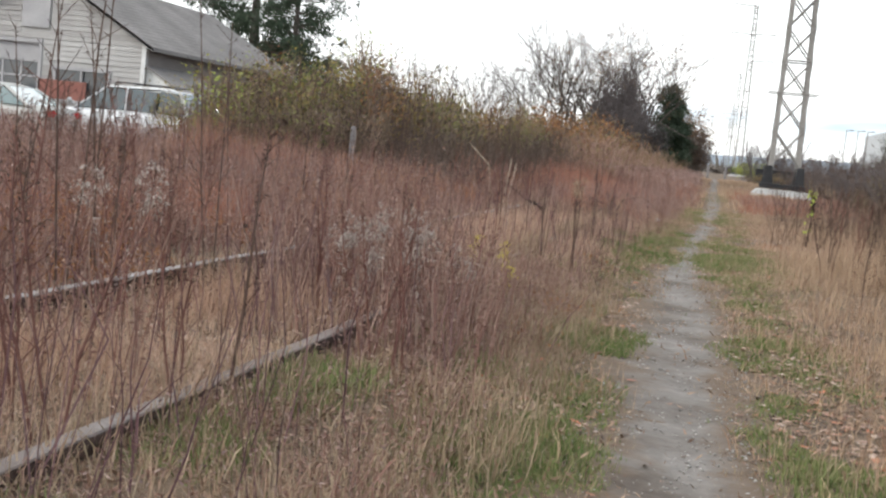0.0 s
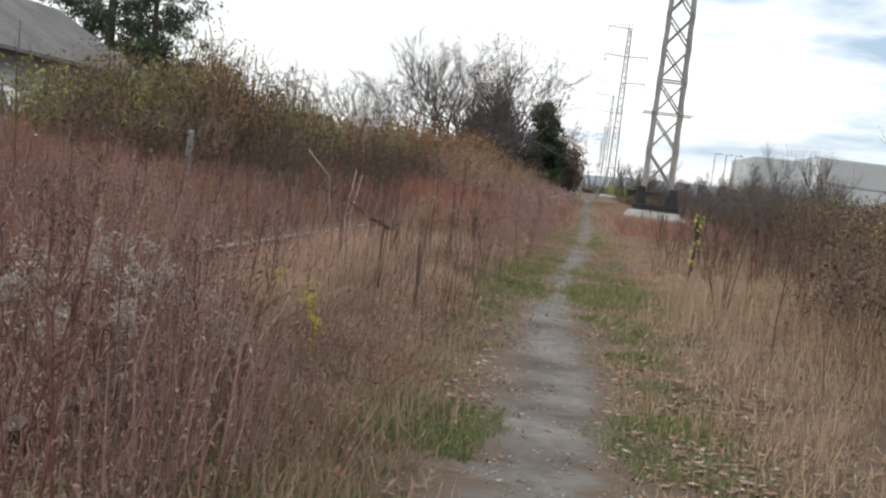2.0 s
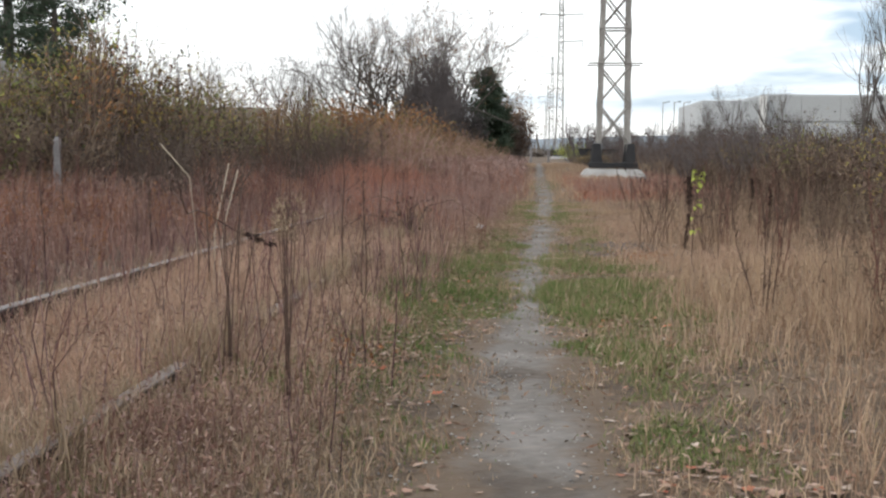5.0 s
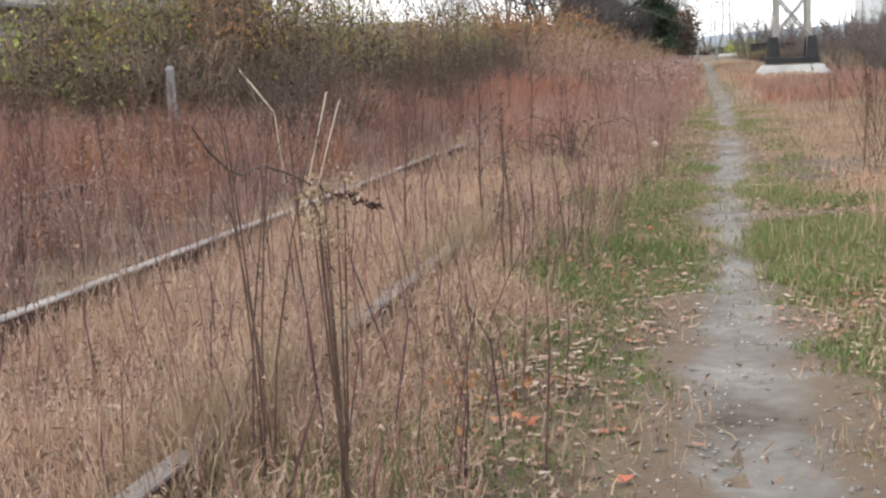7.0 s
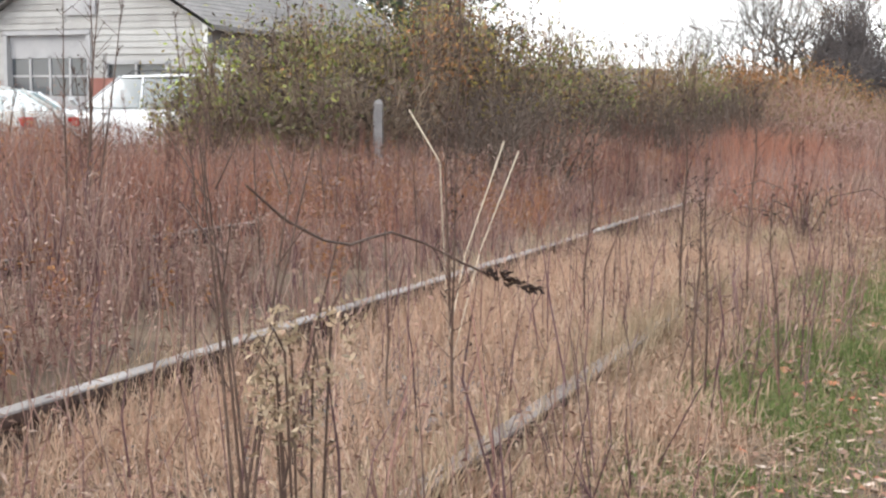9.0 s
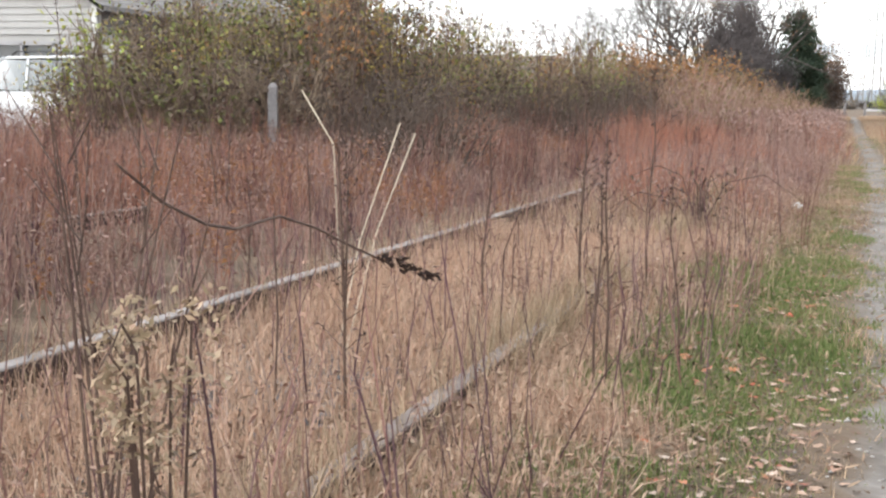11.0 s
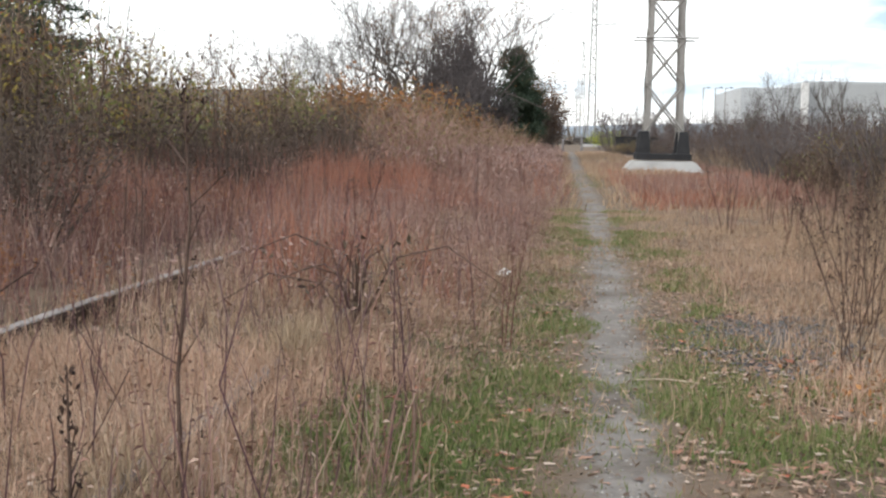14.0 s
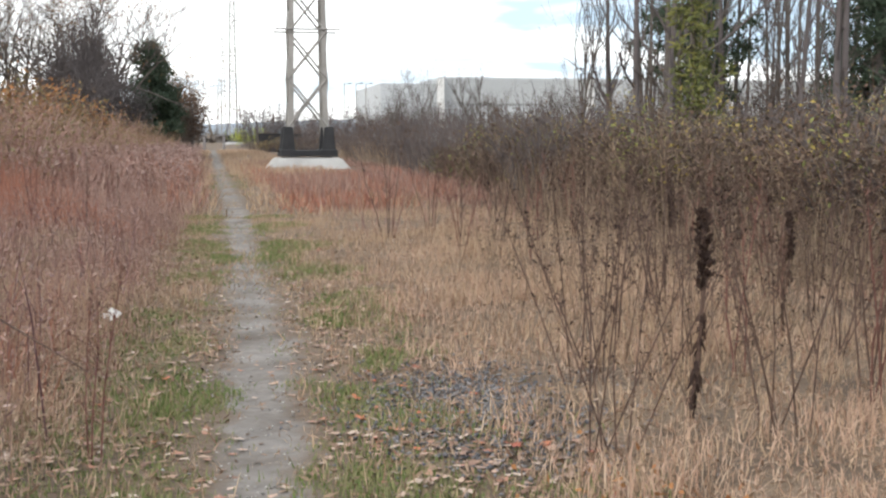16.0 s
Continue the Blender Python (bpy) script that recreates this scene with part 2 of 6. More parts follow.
plain("chrome", (0.6, 0.6, 0.6), 0.25, 0.9)
plain("tail_red", (0.55, 0.03, 0.03), 0.2)
plain("lamp_clear", (0.75, 0.76, 0.78), 0.15)
plain("black_trim", (0.02, 0.02, 0.022), 0.5)


def glass_mat(name, tint):
    m = bpy.data.materials.new(name)
    m.use_nodes = True
    p = m.node_tree.nodes["Principled BSDF"]
    p.inputs["Base Color"].default_value = (*tint, 1)
    p.inputs["Roughness"].default_value = 0.06
    p.inputs["Specular IOR Level"].default_value = 0.8
    p.inputs["Transmission Weight"].default_value = 0.35
    MATS[name] = m


def blend_edges(name, other):
    """Lets the trodden dirt give way raggedly to soil towards its edges."""
    m = MATS[name]
    n, l = m.node_tree.nodes, m.node_tree.links
    p = n["Principled BSDF"]
    col = p.inputs["Base Color"].links[0].from_socket
    at = n.new("ShaderNodeAttribute"); at.attribute_name = "edge"
    tex = n.new("ShaderNodeTexCoord")
    ns = n.new("ShaderNodeTexNoise"); ns.inputs["Scale"].default_value = 3.2; ns.inputs["Detail"].default_value = 6
    l.new(tex.outputs["Object"], ns.inputs["Vector"])
    add = n.new("ShaderNodeMath"); add.operation = "ADD"
    l.new(at.outputs["Fac"], add.inputs[0]); l.new(ns.outputs[0], add.inputs[1])
    rg = n.new("ShaderNodeMapRange"); rg.inputs[1].default_value, rg.inputs[2].default_value = 0.66, 1.0
    l.new(add.outputs[0], rg.inputs[0])
    mx = n.new("ShaderNodeMix"); mx.data_type = "RGBA"
    mx.inputs[7].default_value = (*other, 1)
    l.new(rg.outputs[0], mx.inputs[0]); l.new(col, mx.inputs[6]); l.new(mx.outputs[2], p.inputs["Base Color"])


blend_edges("track", (0.125, 0.088, 0.06))
glass_mat("car_glass", (0.10, 0.13, 0.14))
glass_mat("car_glass_pale", (0.16, 0.25, 0.255))
glass_mat("pane_glass", (0.12, 0.13, 0.14))

# ---- building helpers ----
RNG = np.random.default_rng(11)


def lattice(seed):
    return np.random.default_rng(seed).random((64, 64))


LATS = {}


def vnoise(x, y, size, seed=0):
    """Smooth value noise in 0..1 with the given feature size."""
    g = LATS.setdefault(seed, lattice(seed))
    u, v = np.asarray(x, float) / size + 100, np.asarray(y, float) / size + 100
    i, j = np.floor(u).astype(int), np.floor(v).astype(int)
    a, b = u - i, v - j
    a, b = a * a * (3 - 2 * a), b * b * (3 - 2 * b)
    p = lambda s, t: g[(i + s) % 64, (j + t) % 64]
    return (p(0, 0) * (1 - a) + p(1, 0) * a) * (1 - b) + (p(0, 1) * (1 - a) + p(1, 1) * a) * b


def path_x(y):
    return np.interp(y, [-8, 4, 10, 13, 20, 24, 27, 40, 60, 130], [0.06, 0.03, -0.12, -0.27, -0.20, -0.08, -0.03, 0.03, 0, 0])


def path_half(y):
    """How far the trodden dirt reaches left and right of its middle line."""
    left = np.interp(y, [-8, 10, 13, 15.5, 19.5, 22, 60], [0.50, 0.46, 0.38, 0.20, 0.20, 0.27, 0.30])
    right = np.interp(y, [-8, 10, 13, 15.5, 19.5, 22, 60], [0.40, 0.40, 0.42, 0.22, 0.22, 0.30, 0.34])
    return left, right


def beyond(x, y):
    """Distance outside the trodden dirt; negative upon it."""
    left, right = path_half(y)
    d = x - path_x(y)
    return np.where(d < 0, -d - left, d - right)


def ground_z(x, y):
    """The lie of the land: the trodden path at 0, the old track bed a little higher, gentle lumps."""
    x, y = np.asarray(x, float), np.asarray(y, float)
    d = np.abs(x - path_x(y))
    rise = 0.13 * np.clip((-x - 0.75) / 0.7, 0, 1) + 0.05 * np.clip((x - 0.7) / 1.0, 0, 1)
    lumps = (vnoise(x, y, 0.9, 1) - 0.5) * 0.05 + (vnoise(x, y, 4.0, 2) - 0.5) * 0.06
    return rise + lumps * np.clip((d - 0.1) / 0.8, 0.12, 1) - 0.02 * np.exp(-(d / 0.3) ** 2)


def gz(x, y):
    return float(ground_z(x, y))


def mesh_ob(name, verts, faces, material, parent=None, smooth=False):
    me = bpy.data.meshes.new(name)
    me.from_pydata([tuple(v) for v in verts], [], faces)
    me.materials.append(MATS[material])
    if smooth:
        me.shade_smooth()
    ob = new(name, me)
    ob.parent = parent
    return ob


def array_ob(name, co, sizes, loops, material, parent=None):
    """A mesh straight from arrays: corner places, corners per face, and the corners' numbers."""
    me = bpy.data.meshes.new(name)
    me.vertices.add(len(co)); me.vertices.foreach_set("co", co.astype(np.float32).ravel())
    me.loops.add(len(loops)); me.loops.foreach_set("vertex_index", loops.astype(np.int32))
    me.polygons.add(len(sizes))
    starts = np.concatenate(([0], np.cumsum(sizes)[:-1])).astype(np.int32)
    me.polygons.foreach_set("loop_start", starts)
    me.update(calc_edges=True)
    me.materials.append(MATS[material])
    ob = new(name, me)
    ob.parent = parent
    return ob


class Shape:
    """Gathers the faces of one part."""

    def __init__(self):
        self.v, self.f = [], []

    def box(self, c, s, m=None):
        i = len(self.v)
        for dx in (-1, 1):
            for dy in (-1, 1):
                for dz in (-1, 1):
                    p = Vector((c[0] + dx * s[0] / 2, c[1] + dy * s[1] / 2, c[2] + dz * s[2] / 2))
                    self.v.append(m @ p if m else p)
        for q in ((0, 1, 3, 2), (4, 6, 7, 5), (0, 4, 5, 1), (2, 3, 7, 6), (0, 2, 6, 4), (1, 5, 7, 3)):
            self.f.append([i + k for k in q])
        return self

    def loft(self, rings, cap=True):
        i, n = len(self.v), len(rings[0])
        for r in rings:
            self.v += [Vector(p) for p in r]
        for a in range(len(rings) - 1):
            for b in range(n):
                c = (b + 1) % n
                self.f.append([i + a * n + b, i + a * n + c, i + (a + 1) * n + c, i + (a + 1) * n + b])
        if cap:
            self.f.append([i + k for k in range(n)][::-1])
            self.f.append([i + (len(rings) - 1) * n + k for k in range(n)])
        return self

    def tube(self, pts, radii, sides=5):
        pts = [Vector(p) for p in pts]
        rings = []
        for k, p in enumerate(pts):
            d = (pts[min(k + 1, len(pts) - 1)] - pts[max(k - 1, 0)]).normalized()
            u = d.cross(Vector((0.31, 0.95, 0.05))).normalized()
            w = d.cross(u)
            rings.append([p + (u * math.cos(a) + w * math.sin(a)) * radii[k] for a in (2 * math.pi * s / sides for s in range(sides))])
        return self.loft(rings, cap=sides > 3)

    def leaf(self, p, d, n, length, width):
        """A pointed leaf folded a little along its middle."""
        i = len(self.v)
        p, d, n = Vector(p), Vector(d).normalized(), Vector(n)
        s = d.cross(n)
        s = s.normalized() if s.length > 1e-4 else Vector((1, 0, 0))
        up = s.cross(d)
        self.v += [p, p + d * length * 0.45 + s * width / 2 + up * width * 0.15, p + d * length, p + d * length * 0.45 - s * width / 2 + up * width * 0.15]
        self.f += [[i, i + 1, i + 2], [i, i + 2, i + 3]]
        return self

    def make(self, name, material, parent=None, smooth=False, label="", bevel=0.0):
        ob = mesh_ob(name, self.v, self.f, material, parent, smooth)
        if bevel:
            bm = bmesh.new()
            bm.from_mesh(ob.data)
            bmesh.ops.bevel(bm, geom=bm.edges[:], offset=bevel, segments=2, affect="EDGES", clamp_overlap=True)
            bm.to_mesh(ob.data)
            bm.free()
        return tagged(ob, label) if label else ob


def thing(name, label, category, group="", at=(0, 0, 0), turn=0.0):
    ob = new(name)
    ob.empty_display_size = 0.1
    ob.matrix_basis = pose(*at, 0, 0, turn)
    return tagged(ob, label, category, group)


# ---- ground and path ----
def ground():
    fx = np.concatenate((-np.geomspace(2600, 40, 16), np.arange(-38, -12, 2.0), np.arange(-12, -4, 0.5), np.arange(-4, 5, 0.14), np.arange(5, 14, 0.6), np.arange(14, 40, 2.0), np.geomspace(40, 2600, 16)))
    fy = np.concatenate((-np.geomspace(2600, 14, 12), np.arange(-12, 0, 1.0), np.arange(0, 32, 0.16), np.arange(32, 70, 1.0), np.geomspace(70, 2600, 20)))
    gx, gy = np.meshgrid(fx, fy, indexing="ij")
    z = ground_z(gx, gy)
    co = np.stack((gx, gy, z), -1).reshape(-1, 3)
    nx, ny = len(fx), len(fy)
    a = (np.arange(nx - 1)[:, None] * ny + np.arange(ny - 1)[None]).ravel()
    loops = np.stack((a, a + ny, a + ny + 1, a + 1), 1).ravel()
    ob = array_ob("ground", co, np.full(len(a), 4), loops, "soil")
    ob.data.shade_smooth()
    tagged(ob, "bare brown soil with dead thatch between the weeds", "ground", kind="structure")


def dirt_path():
    ys = np.concatenate((np.arange(-6, 34, 0.12), np.arange(34, 130, 1.2)))
    cols = np.linspace(-1, 1, 13)
    co = []
    for y in ys:
        half_l = float(path_half(y)[0]) + 0.06 + 0.16 * (vnoise(y, 0, 0.8, 5) - 0.5) + 0.2 * (vnoise(y, 9, 2.6, 6) - 0.5)
        half_r = float(path_half(y)[1]) + 0.06 + 0.18 * (vnoise(y, 3, 0.7, 7) - 0.5) + 0.25 * (vnoise(y, 5, 2.2, 8) - 0.5)
        for c in cols:
            x = float(path_x(y)) + (c * half_l if c < 0 else c * half_r)
            lift = 0.008 * (1 - abs(c) ** 3) + 0.002 + 0.024 * (float(vnoise(x, y, 0.16, 12)) - 0.5)
            co.append((x, y, gz(x, y) + lift))
    n = len(cols)
    a = (np.arange(len(ys) - 1)[:, None] * n + np.arange(n - 1)[None]).ravel()
    ob = array_ob("path", np.array(co), np.full(len(a), 4), np.stack((a, a + 1, a + n + 1, a + n), 1).ravel(), "track")
    edge = ob.data.attributes.new("edge", "FLOAT", "POINT")
    edge.data.foreach_set("value", np.tile(np.abs(cols) ** 1.3, len(ys)).astype(np.float32))
    ob.data.shade_smooth()
    tagged(ob, "narrow trodden grey dirt footpath with pebbles", "path", kind="structure")


ground()
dirt_path()


# ---- grasses and stalks, too many to count ----
def spots(n, x0, x1, y0, y1, keep=None):
    """About n places in a rectangle, thinned by keep(x, y) in 0..1."""
    xs, ys = [], []
    have = 0
    for _ in range(40):
        x, y = RNG.uniform(x0, x1, n), RNG.uniform(y0, y1, n)
        if keep is not None:
            ok = RNG.random(n) < keep(x, y)
            x, y = x[ok], y[ok]
        xs.append(x); ys.append(y)
        have += len(x)
        if have >= n:
            break
    return np.concatenate(xs)[:n], np.concatenate(ys)[:n]


def blades(name, label, x, y, h, width, lean, material, tuft=1, tuft_r=0.05, hmap=None, droop=0.3, sink=0.01, kink=0.07, leaf=None):
    """Grass blades or thin stalks as tapering two-piece strips standing on the ground."""
    if tuft > 1:
        x, y = np.repeat(x, tuft), np.repeat(y, tuft)
        ox, oy = RNG.normal(0, tuft_r, len(x)), RNG.normal(0, tuft_r, len(x))
    else:
        ox = oy = np.zeros(len(x))
    bx, by = x + ox, y + oy
    n = len(bx)
    hh = RNG.uniform(h[0], h[1], n) * (0.45 + 0.95 * vnoise(bx, by, 0.55, 91)) * (0.7 + 0.5 * vnoise(bx, by, 2.3, 92))
    if hmap is not None:
        hh = hh * hmap(bx, by)
    z = ground_z(bx, by) - sink
    a = RNG.uniform(0, 2 * np.pi, n)
    ll = np.abs(RNG.normal(0, lean, n)) * hh
    lx, ly = np.cos(a) * ll + ox * 1.6 * hh, np.sin(a) * ll + oy * 1.6 * hh
    b = RNG.uniform(0, np.pi, n)
    w = width * RNG.uniform(0.6, 1.4, n) / 2
    sx, sy = np.cos(b) * w, np.sin(b) * w
    up = np.sqrt(np.maximum(hh ** 2 - lx ** 2 - ly ** 2, (hh * 0.3) ** 2))
    kx, ky = RNG.normal(0, kink, n) * hh, RNG.normal(0, kink, n) * hh

    def at(k, side, tw, bend=0.0):
        f = k ** (1 + droop)
        return np.stack((bx + lx * f + kx * bend + sx * side * tw, by + ly * f + ky * bend + sy * side * tw, z + up * k), -1)
    co = np.stack((at(0, -1, 1), at(0, 1, 1), at(0.55, 1, 0.8, 1), at(0.55, -1, 0.8, 1), at(1.0, 0, 0)), 1).reshape(-1, 3)
    i = np.arange(n)[:, None] * 5
    loops = (i + np.array([0, 1, 2, 3, 3, 2, 4])[None]).ravel()
    ob = array_ob(name, co, np.tile([4, 3], n), loops, material)
    if leaf:
        # short dry leaves set round each stalk, the upper ones smaller
        count, size, slim, leaf_mat, low = leaf
        j = np.repeat(np.arange(n), count)
        m = len(j)
        f = low + (1 - low) * RNG.random(m) ** 0.8
        g = f ** (1 + droop)
        bow = np.where(f < 0.55, f / 0.55, (1 - f) / 0.45)
        p = np.stack((bx[j] + lx[j] * g + kx[j] * bow, by[j] + ly[j] * g + ky[j] * bow, z[j] + up[j] * f), -1)
        d = RNG.normal(0, 1, (m, 3)) * np.array([1, 1, 0.55]) + np.array([0, 0, 0.35])
        d /= np.linalg.norm(d, axis=1)[:, None]
        q = np.cross(d, RNG.normal(0, 1, (m, 3)))
        q /= np.maximum(np.linalg.norm(q, axis=1)[:, None], 1e-3)
        L = (RNG.uniform(size[0], size[1], m) * (1.25 - 0.6 * f))[:, None]
        wide = L * slim * RNG.uniform(0.6, 1.4, m)[:, None] / 2
        tip = p + d * L - np.array([0, 0, 0.35]) * L
        lco = np.stack((p, p + d * L * 0.5 + q * wide, tip, p + d * L * 0.5 - q * wide), 1).reshape(-1, 3)
        lloops = (np.arange(m)[:, None] * 4 + np.array([0, 1, 2, 0, 2, 3])[None]).ravel()
        tagged(array_ob("weed_leaves", lco, np.full(2 * m, 3), lloops, leaf_mat), "small dry leaves on the " + label, "leaves", kind="stuff")
    return tagged(ob, label, "plants", kind="stuff")


def off(x, y):
    return np.abs(x - path_x(y))


NEAR, FAR = 34.0, 75.0
ramp01 = lambda v, a, b: np.clip((v - a) / (b - a), 0, 1)

def frizz(name, label, x, y, z0, z1, length, width, material, up=0.4):
    """Dry leaflets, twiglets and awns at all angles among the stalks."""
    n = len(x)
    z = ground_z(x, y) + RNG.uniform(0, 1, n) ** 0.8 * (z1 - z0) + z0
    d = RNG.normal(0, 1, (n, 3)) + np.array([0, 0, up])
    d /= np.linalg.norm(d, axis=1)[:, None]
    s = np.cross(d, RNG.normal(0, 1, (n, 3)))
    s /= np.maximum(np.linalg.norm(s, axis=1)[:, None], 1e-3)
    L = RNG.uniform(length[0], length[1], n)[:, None]
    w = width * RNG.uniform(0.5, 1.4, n)[:, None] / 2
    p = np.stack((x, y, z), -1)
    co = np.stack((p, p + d * L * 0.4 + s * w, p + d * L, p + d * L * 0.4 - s * w), 1).reshape(-1, 3)
    loops = (np.arange(n)[:, None] * 4 + np.array([0, 1, 2, 3])[None]).ravel()
    return tagged(array_ob(name, co, np.full(n, 4), loops, material), label, "plants", kind="stuff")


# short green turf in patches along both edges of the path
def turf(x, y):
    """How green the ground is: patches along the path, and a broad sward where the turf closes over it."""
    out = beyond(x, y) + 0.35 * (vnoise(x, y, 0.3, 95) - 0.5)
    edge = ramp01(out, -0.16, 0.02) * (1 - ramp01(out, 0.25, 0.75)) * ramp01(vnoise(x, y, 1.0, 21) + 0.45 * (vnoise(x, y, 0.24, 93) - 0.5), 0.40, 0.58)
    sward = np.exp(-((y - 16.4) / np.where(x < 0, 3.1, 2.2)) ** 2) * np.where(x < 0, 1.0, 0.8) * (0.04 + 0.96 * ramp01(out, -0.06, 0.08)) * (1 - ramp01(out, 0.8, 1.2)) * ramp01(vnoise(x, y, 0.6, 96), 0.18, 0.42)
    strip = np.exp(-((y - 11.3) / 1.5) ** 2) * (x > 0) * ramp01(out, 0.0, 0.12) * (1 - ramp01(out, 0.3, 0.6)) * ramp01(vnoise(x, y, 0.45, 113), 0.35, 0.55)
    return np.maximum(np.maximum(0.75 * edge, 0.8 * strip), np.clip(1.7 * sward, 0, 1))


x, y = spots(250000, -1.9, 1.6, 1, NEAR, turf)
blades("green_grass", "short green grass in patches beside the path", x, y, (0.025, 0.07), 0.006, 0.85, "green_grass")
creep = lambda x, y: (1 - ramp01(np.abs(beyond(x, y)), 0.05, 0.32)) * ramp01(vnoise(x, y, 0.4, 71), 0.5, 0.7)
x, y = spots(16000, -1.4, 1.3, 1, NEAR, creep)
blades("green_grass", "thin green grass creeping over the path", x, y, (0.012, 0.04), 0.005, 0.8, "green_grass")
x, y = spots(15000, -1.4, 1.3, 1, NEAR, lambda x, y: (1 - ramp01(np.abs(beyond(x, y)), 0.05, 0.35)) * ramp01(vnoise(x, y, 0.4, 105), 0.45, 0.7))
blades("dead_grass", "thin straw creeping over the path", x, y, (0.015, 0.06), 0.005, 0.9, "straw_grass", droop=0.8)
x, y = spots(9000, -0.7, 0.7, 22, 62, lambda x, y: ramp01(np.abs(beyond(x, y) + 0.1), 0.0, 0.2) * (1 - ramp01(beyond(x, y), 0.0, 0.3)) * ramp01(vnoise(x, y, 0.8, 111), 0.35, 0.6))
blades("dead_grass", "straw and thin grass over the far path", x, y, (0.02, 0.07), 0.008, 0.8, "straw_grass", droop=0.8)
x, y = spots(5000, -0.7, 0.7, 22, 55, lambda x, y: (1 - ramp01(np.abs(beyond(x, y)), 0.05, 0.35)) * ramp01(vnoise(x, y, 1.1, 112), 0.45, 0.65))
blades("green_grass", "thin green grass over the far path", x, y, (0.02, 0.06), 0.008, 0.8, "green_grass")
# thatch: short dead grass nearly everywhere off the path
x, y = spots(100000, -3.7, 3.4, 0.5, NEAR, lambda x, y: ramp01(beyond(x, y) + 0.4 * (vnoise(x, y, 0.35, 94) - 0.5), -0.18, 0.12) * (1 - 0.62 * turf(x, y)) * (0.15 + 0.85 * vnoise(x, y, 0.6, 22)))
blades("dead_grass", "matted short dead grass", x, y, (0.04, 0.16), 0.005, 0.9, "tan_grass", droop=0.8)
x, y = spots(46000, -2.0, 3.0, 1, 30, lambda x, y: 0.12 + ramp01(beyond(x, y) + 0.5 * (vnoise(x, y, 0.35, 94) - 0.5), -0.2, 0.2))
frizz("dead_litter", "broken straw and bits of leaf on the ground", x, y, 0.0, 0.04, (0.02, 0.07), 0.01, "litter_mix", 0.0)
# pink-tan fine grass between the rails, matted in whorls
x, y = spots(7500, -3.15, -1.75, 2, NEAR, lambda x, y: 0.15 + 0.85 * ramp01(vnoise(x, y, 1.1, 23), 0.3, 0.6))
blades("tan_grass", "fine pink-tan matted dry grass between the rails", x, y, (0.06, 0.26), 0.004, 0.75, "pink_grass", tuft=12, tuft_r=0.06, droop=0.9)
x, y = spots(20000, -3.15, -1.75, 2, 28)
frizz("dead_litter", "dry bits in the grass between the rails", x, y, 0.0, 0.18, (0.02, 0.06), 0.006, "litter_mix", 0.3)
# low mixed growth between the near rail and the path: red at first, then straw and green
early = lambda y: np.maximum(1 - ramp01(y, 9.5, 12.5), 0.9 * ramp01(y, 21, 26))
x, y = spots(1350, -1.75, -0.55, 1.5, NEAR, lambda x, y: early(y) * ramp01(off(x, y), 0.7, 1.2) * (0.2 + 0.8 * vnoise(x, y, 0.8, 72)))
blades("mixed_weeds", "low tangled red-brown weeds beside the near rail", x, y, (0.1, 0.5), 0.0045, 0.45, "red_stalk", tuft=10, tuft_r=0.05, hmap=lambda x, y: (0.5 + 0.6 * vnoise(x, y, 1.2, 73)) * (1 - 0.72 * ramp01(-x, 0.95, 1.2) * (1 - ramp01(y, 5.2, 6.2))), leaf=(3, (0.014, 0.034), 0.28, "wine_leaf", 0.4))
x, y = spots(1500, -1.75, -0.6, 1.5, 13, lambda x, y: early(y) * (1 - 0.85 * ramp01(-x, 1.0, 1.3) * (1 - ramp01(y, 5.2, 6.2))) * ramp01(beyond(x, y), 0.05, 0.5) * (0.15 + 0.85 * ramp01(vnoise(x, y, 0.6, 106), 0.3, 0.65)))
blades("straw_grass", "straw and olive grass among the low red weeds", x, y, (0.05, 0.24), 0.005, 0.7, "straw_grass", tuft=11, tuft_r=0.05, droop=0.7)
x, y = spots(10000, -1.7, -0.6, 1.5, 12, lambda x, y: ramp01(vnoise(x, y, 0.5, 107), 0.5, 0.7) * ramp01(beyond(x, y), 0.1, 0.3))
blades("green_grass", "green blades under the low weeds", x, y, (0.04, 0.14), 0.005, 0.5, "green_grass")
rank = lambda x, y: ramp01(y, 5.4, 6.2) * (1 - ramp01(y - 2.2 * (-x - 1.3), 6.4, 7.3)) * (0.25 + 0.75 * ramp01(vnoise(x, y, 0.55, 98), 0.3, 0.6))
x, y = spots(210, -2.6, -1.0, 5, 10, rank)
blades("red_weeds", "rank red-brown weeds standing over the near rail", x, y, (0.5, 0.95), 0.0065, 0.16, "red_stalk", tuft=6, tuft_r=0.06, leaf=(9, (0.014, 0.04), 0.25, "wine_leaf", 0.35))
x, y = spots(70, -3.1, -1.95, 1.4, 4.6, lambda x, y: 0.3 + 0.7 * vnoise(x, y, 0.7, 99))
blades("red_weeds", "wine-red leafy weeds between the rails", x, y, (0.5, 1.0), 0.0065, 0.16, "red_stalk", tuft=5, tuft_r=0.05, leaf=(11, (0.014, 0.04), 0.25, "wine_leaf", 0.3))
x, y = spots(16000, -1.8, -0.6, 1.5, NEAR, lambda x, y: early(y) * ramp01(off(x, y), 0.5, 0.9) * (0.2 + 0.8 * vnoise(x, y, 0.8, 72)))
frizz("weed_leaves", "small dry leaves on the low weeds", x, y, 0.02, 0.32, (0.01, 0.032), 0.0045, "red_frizz")
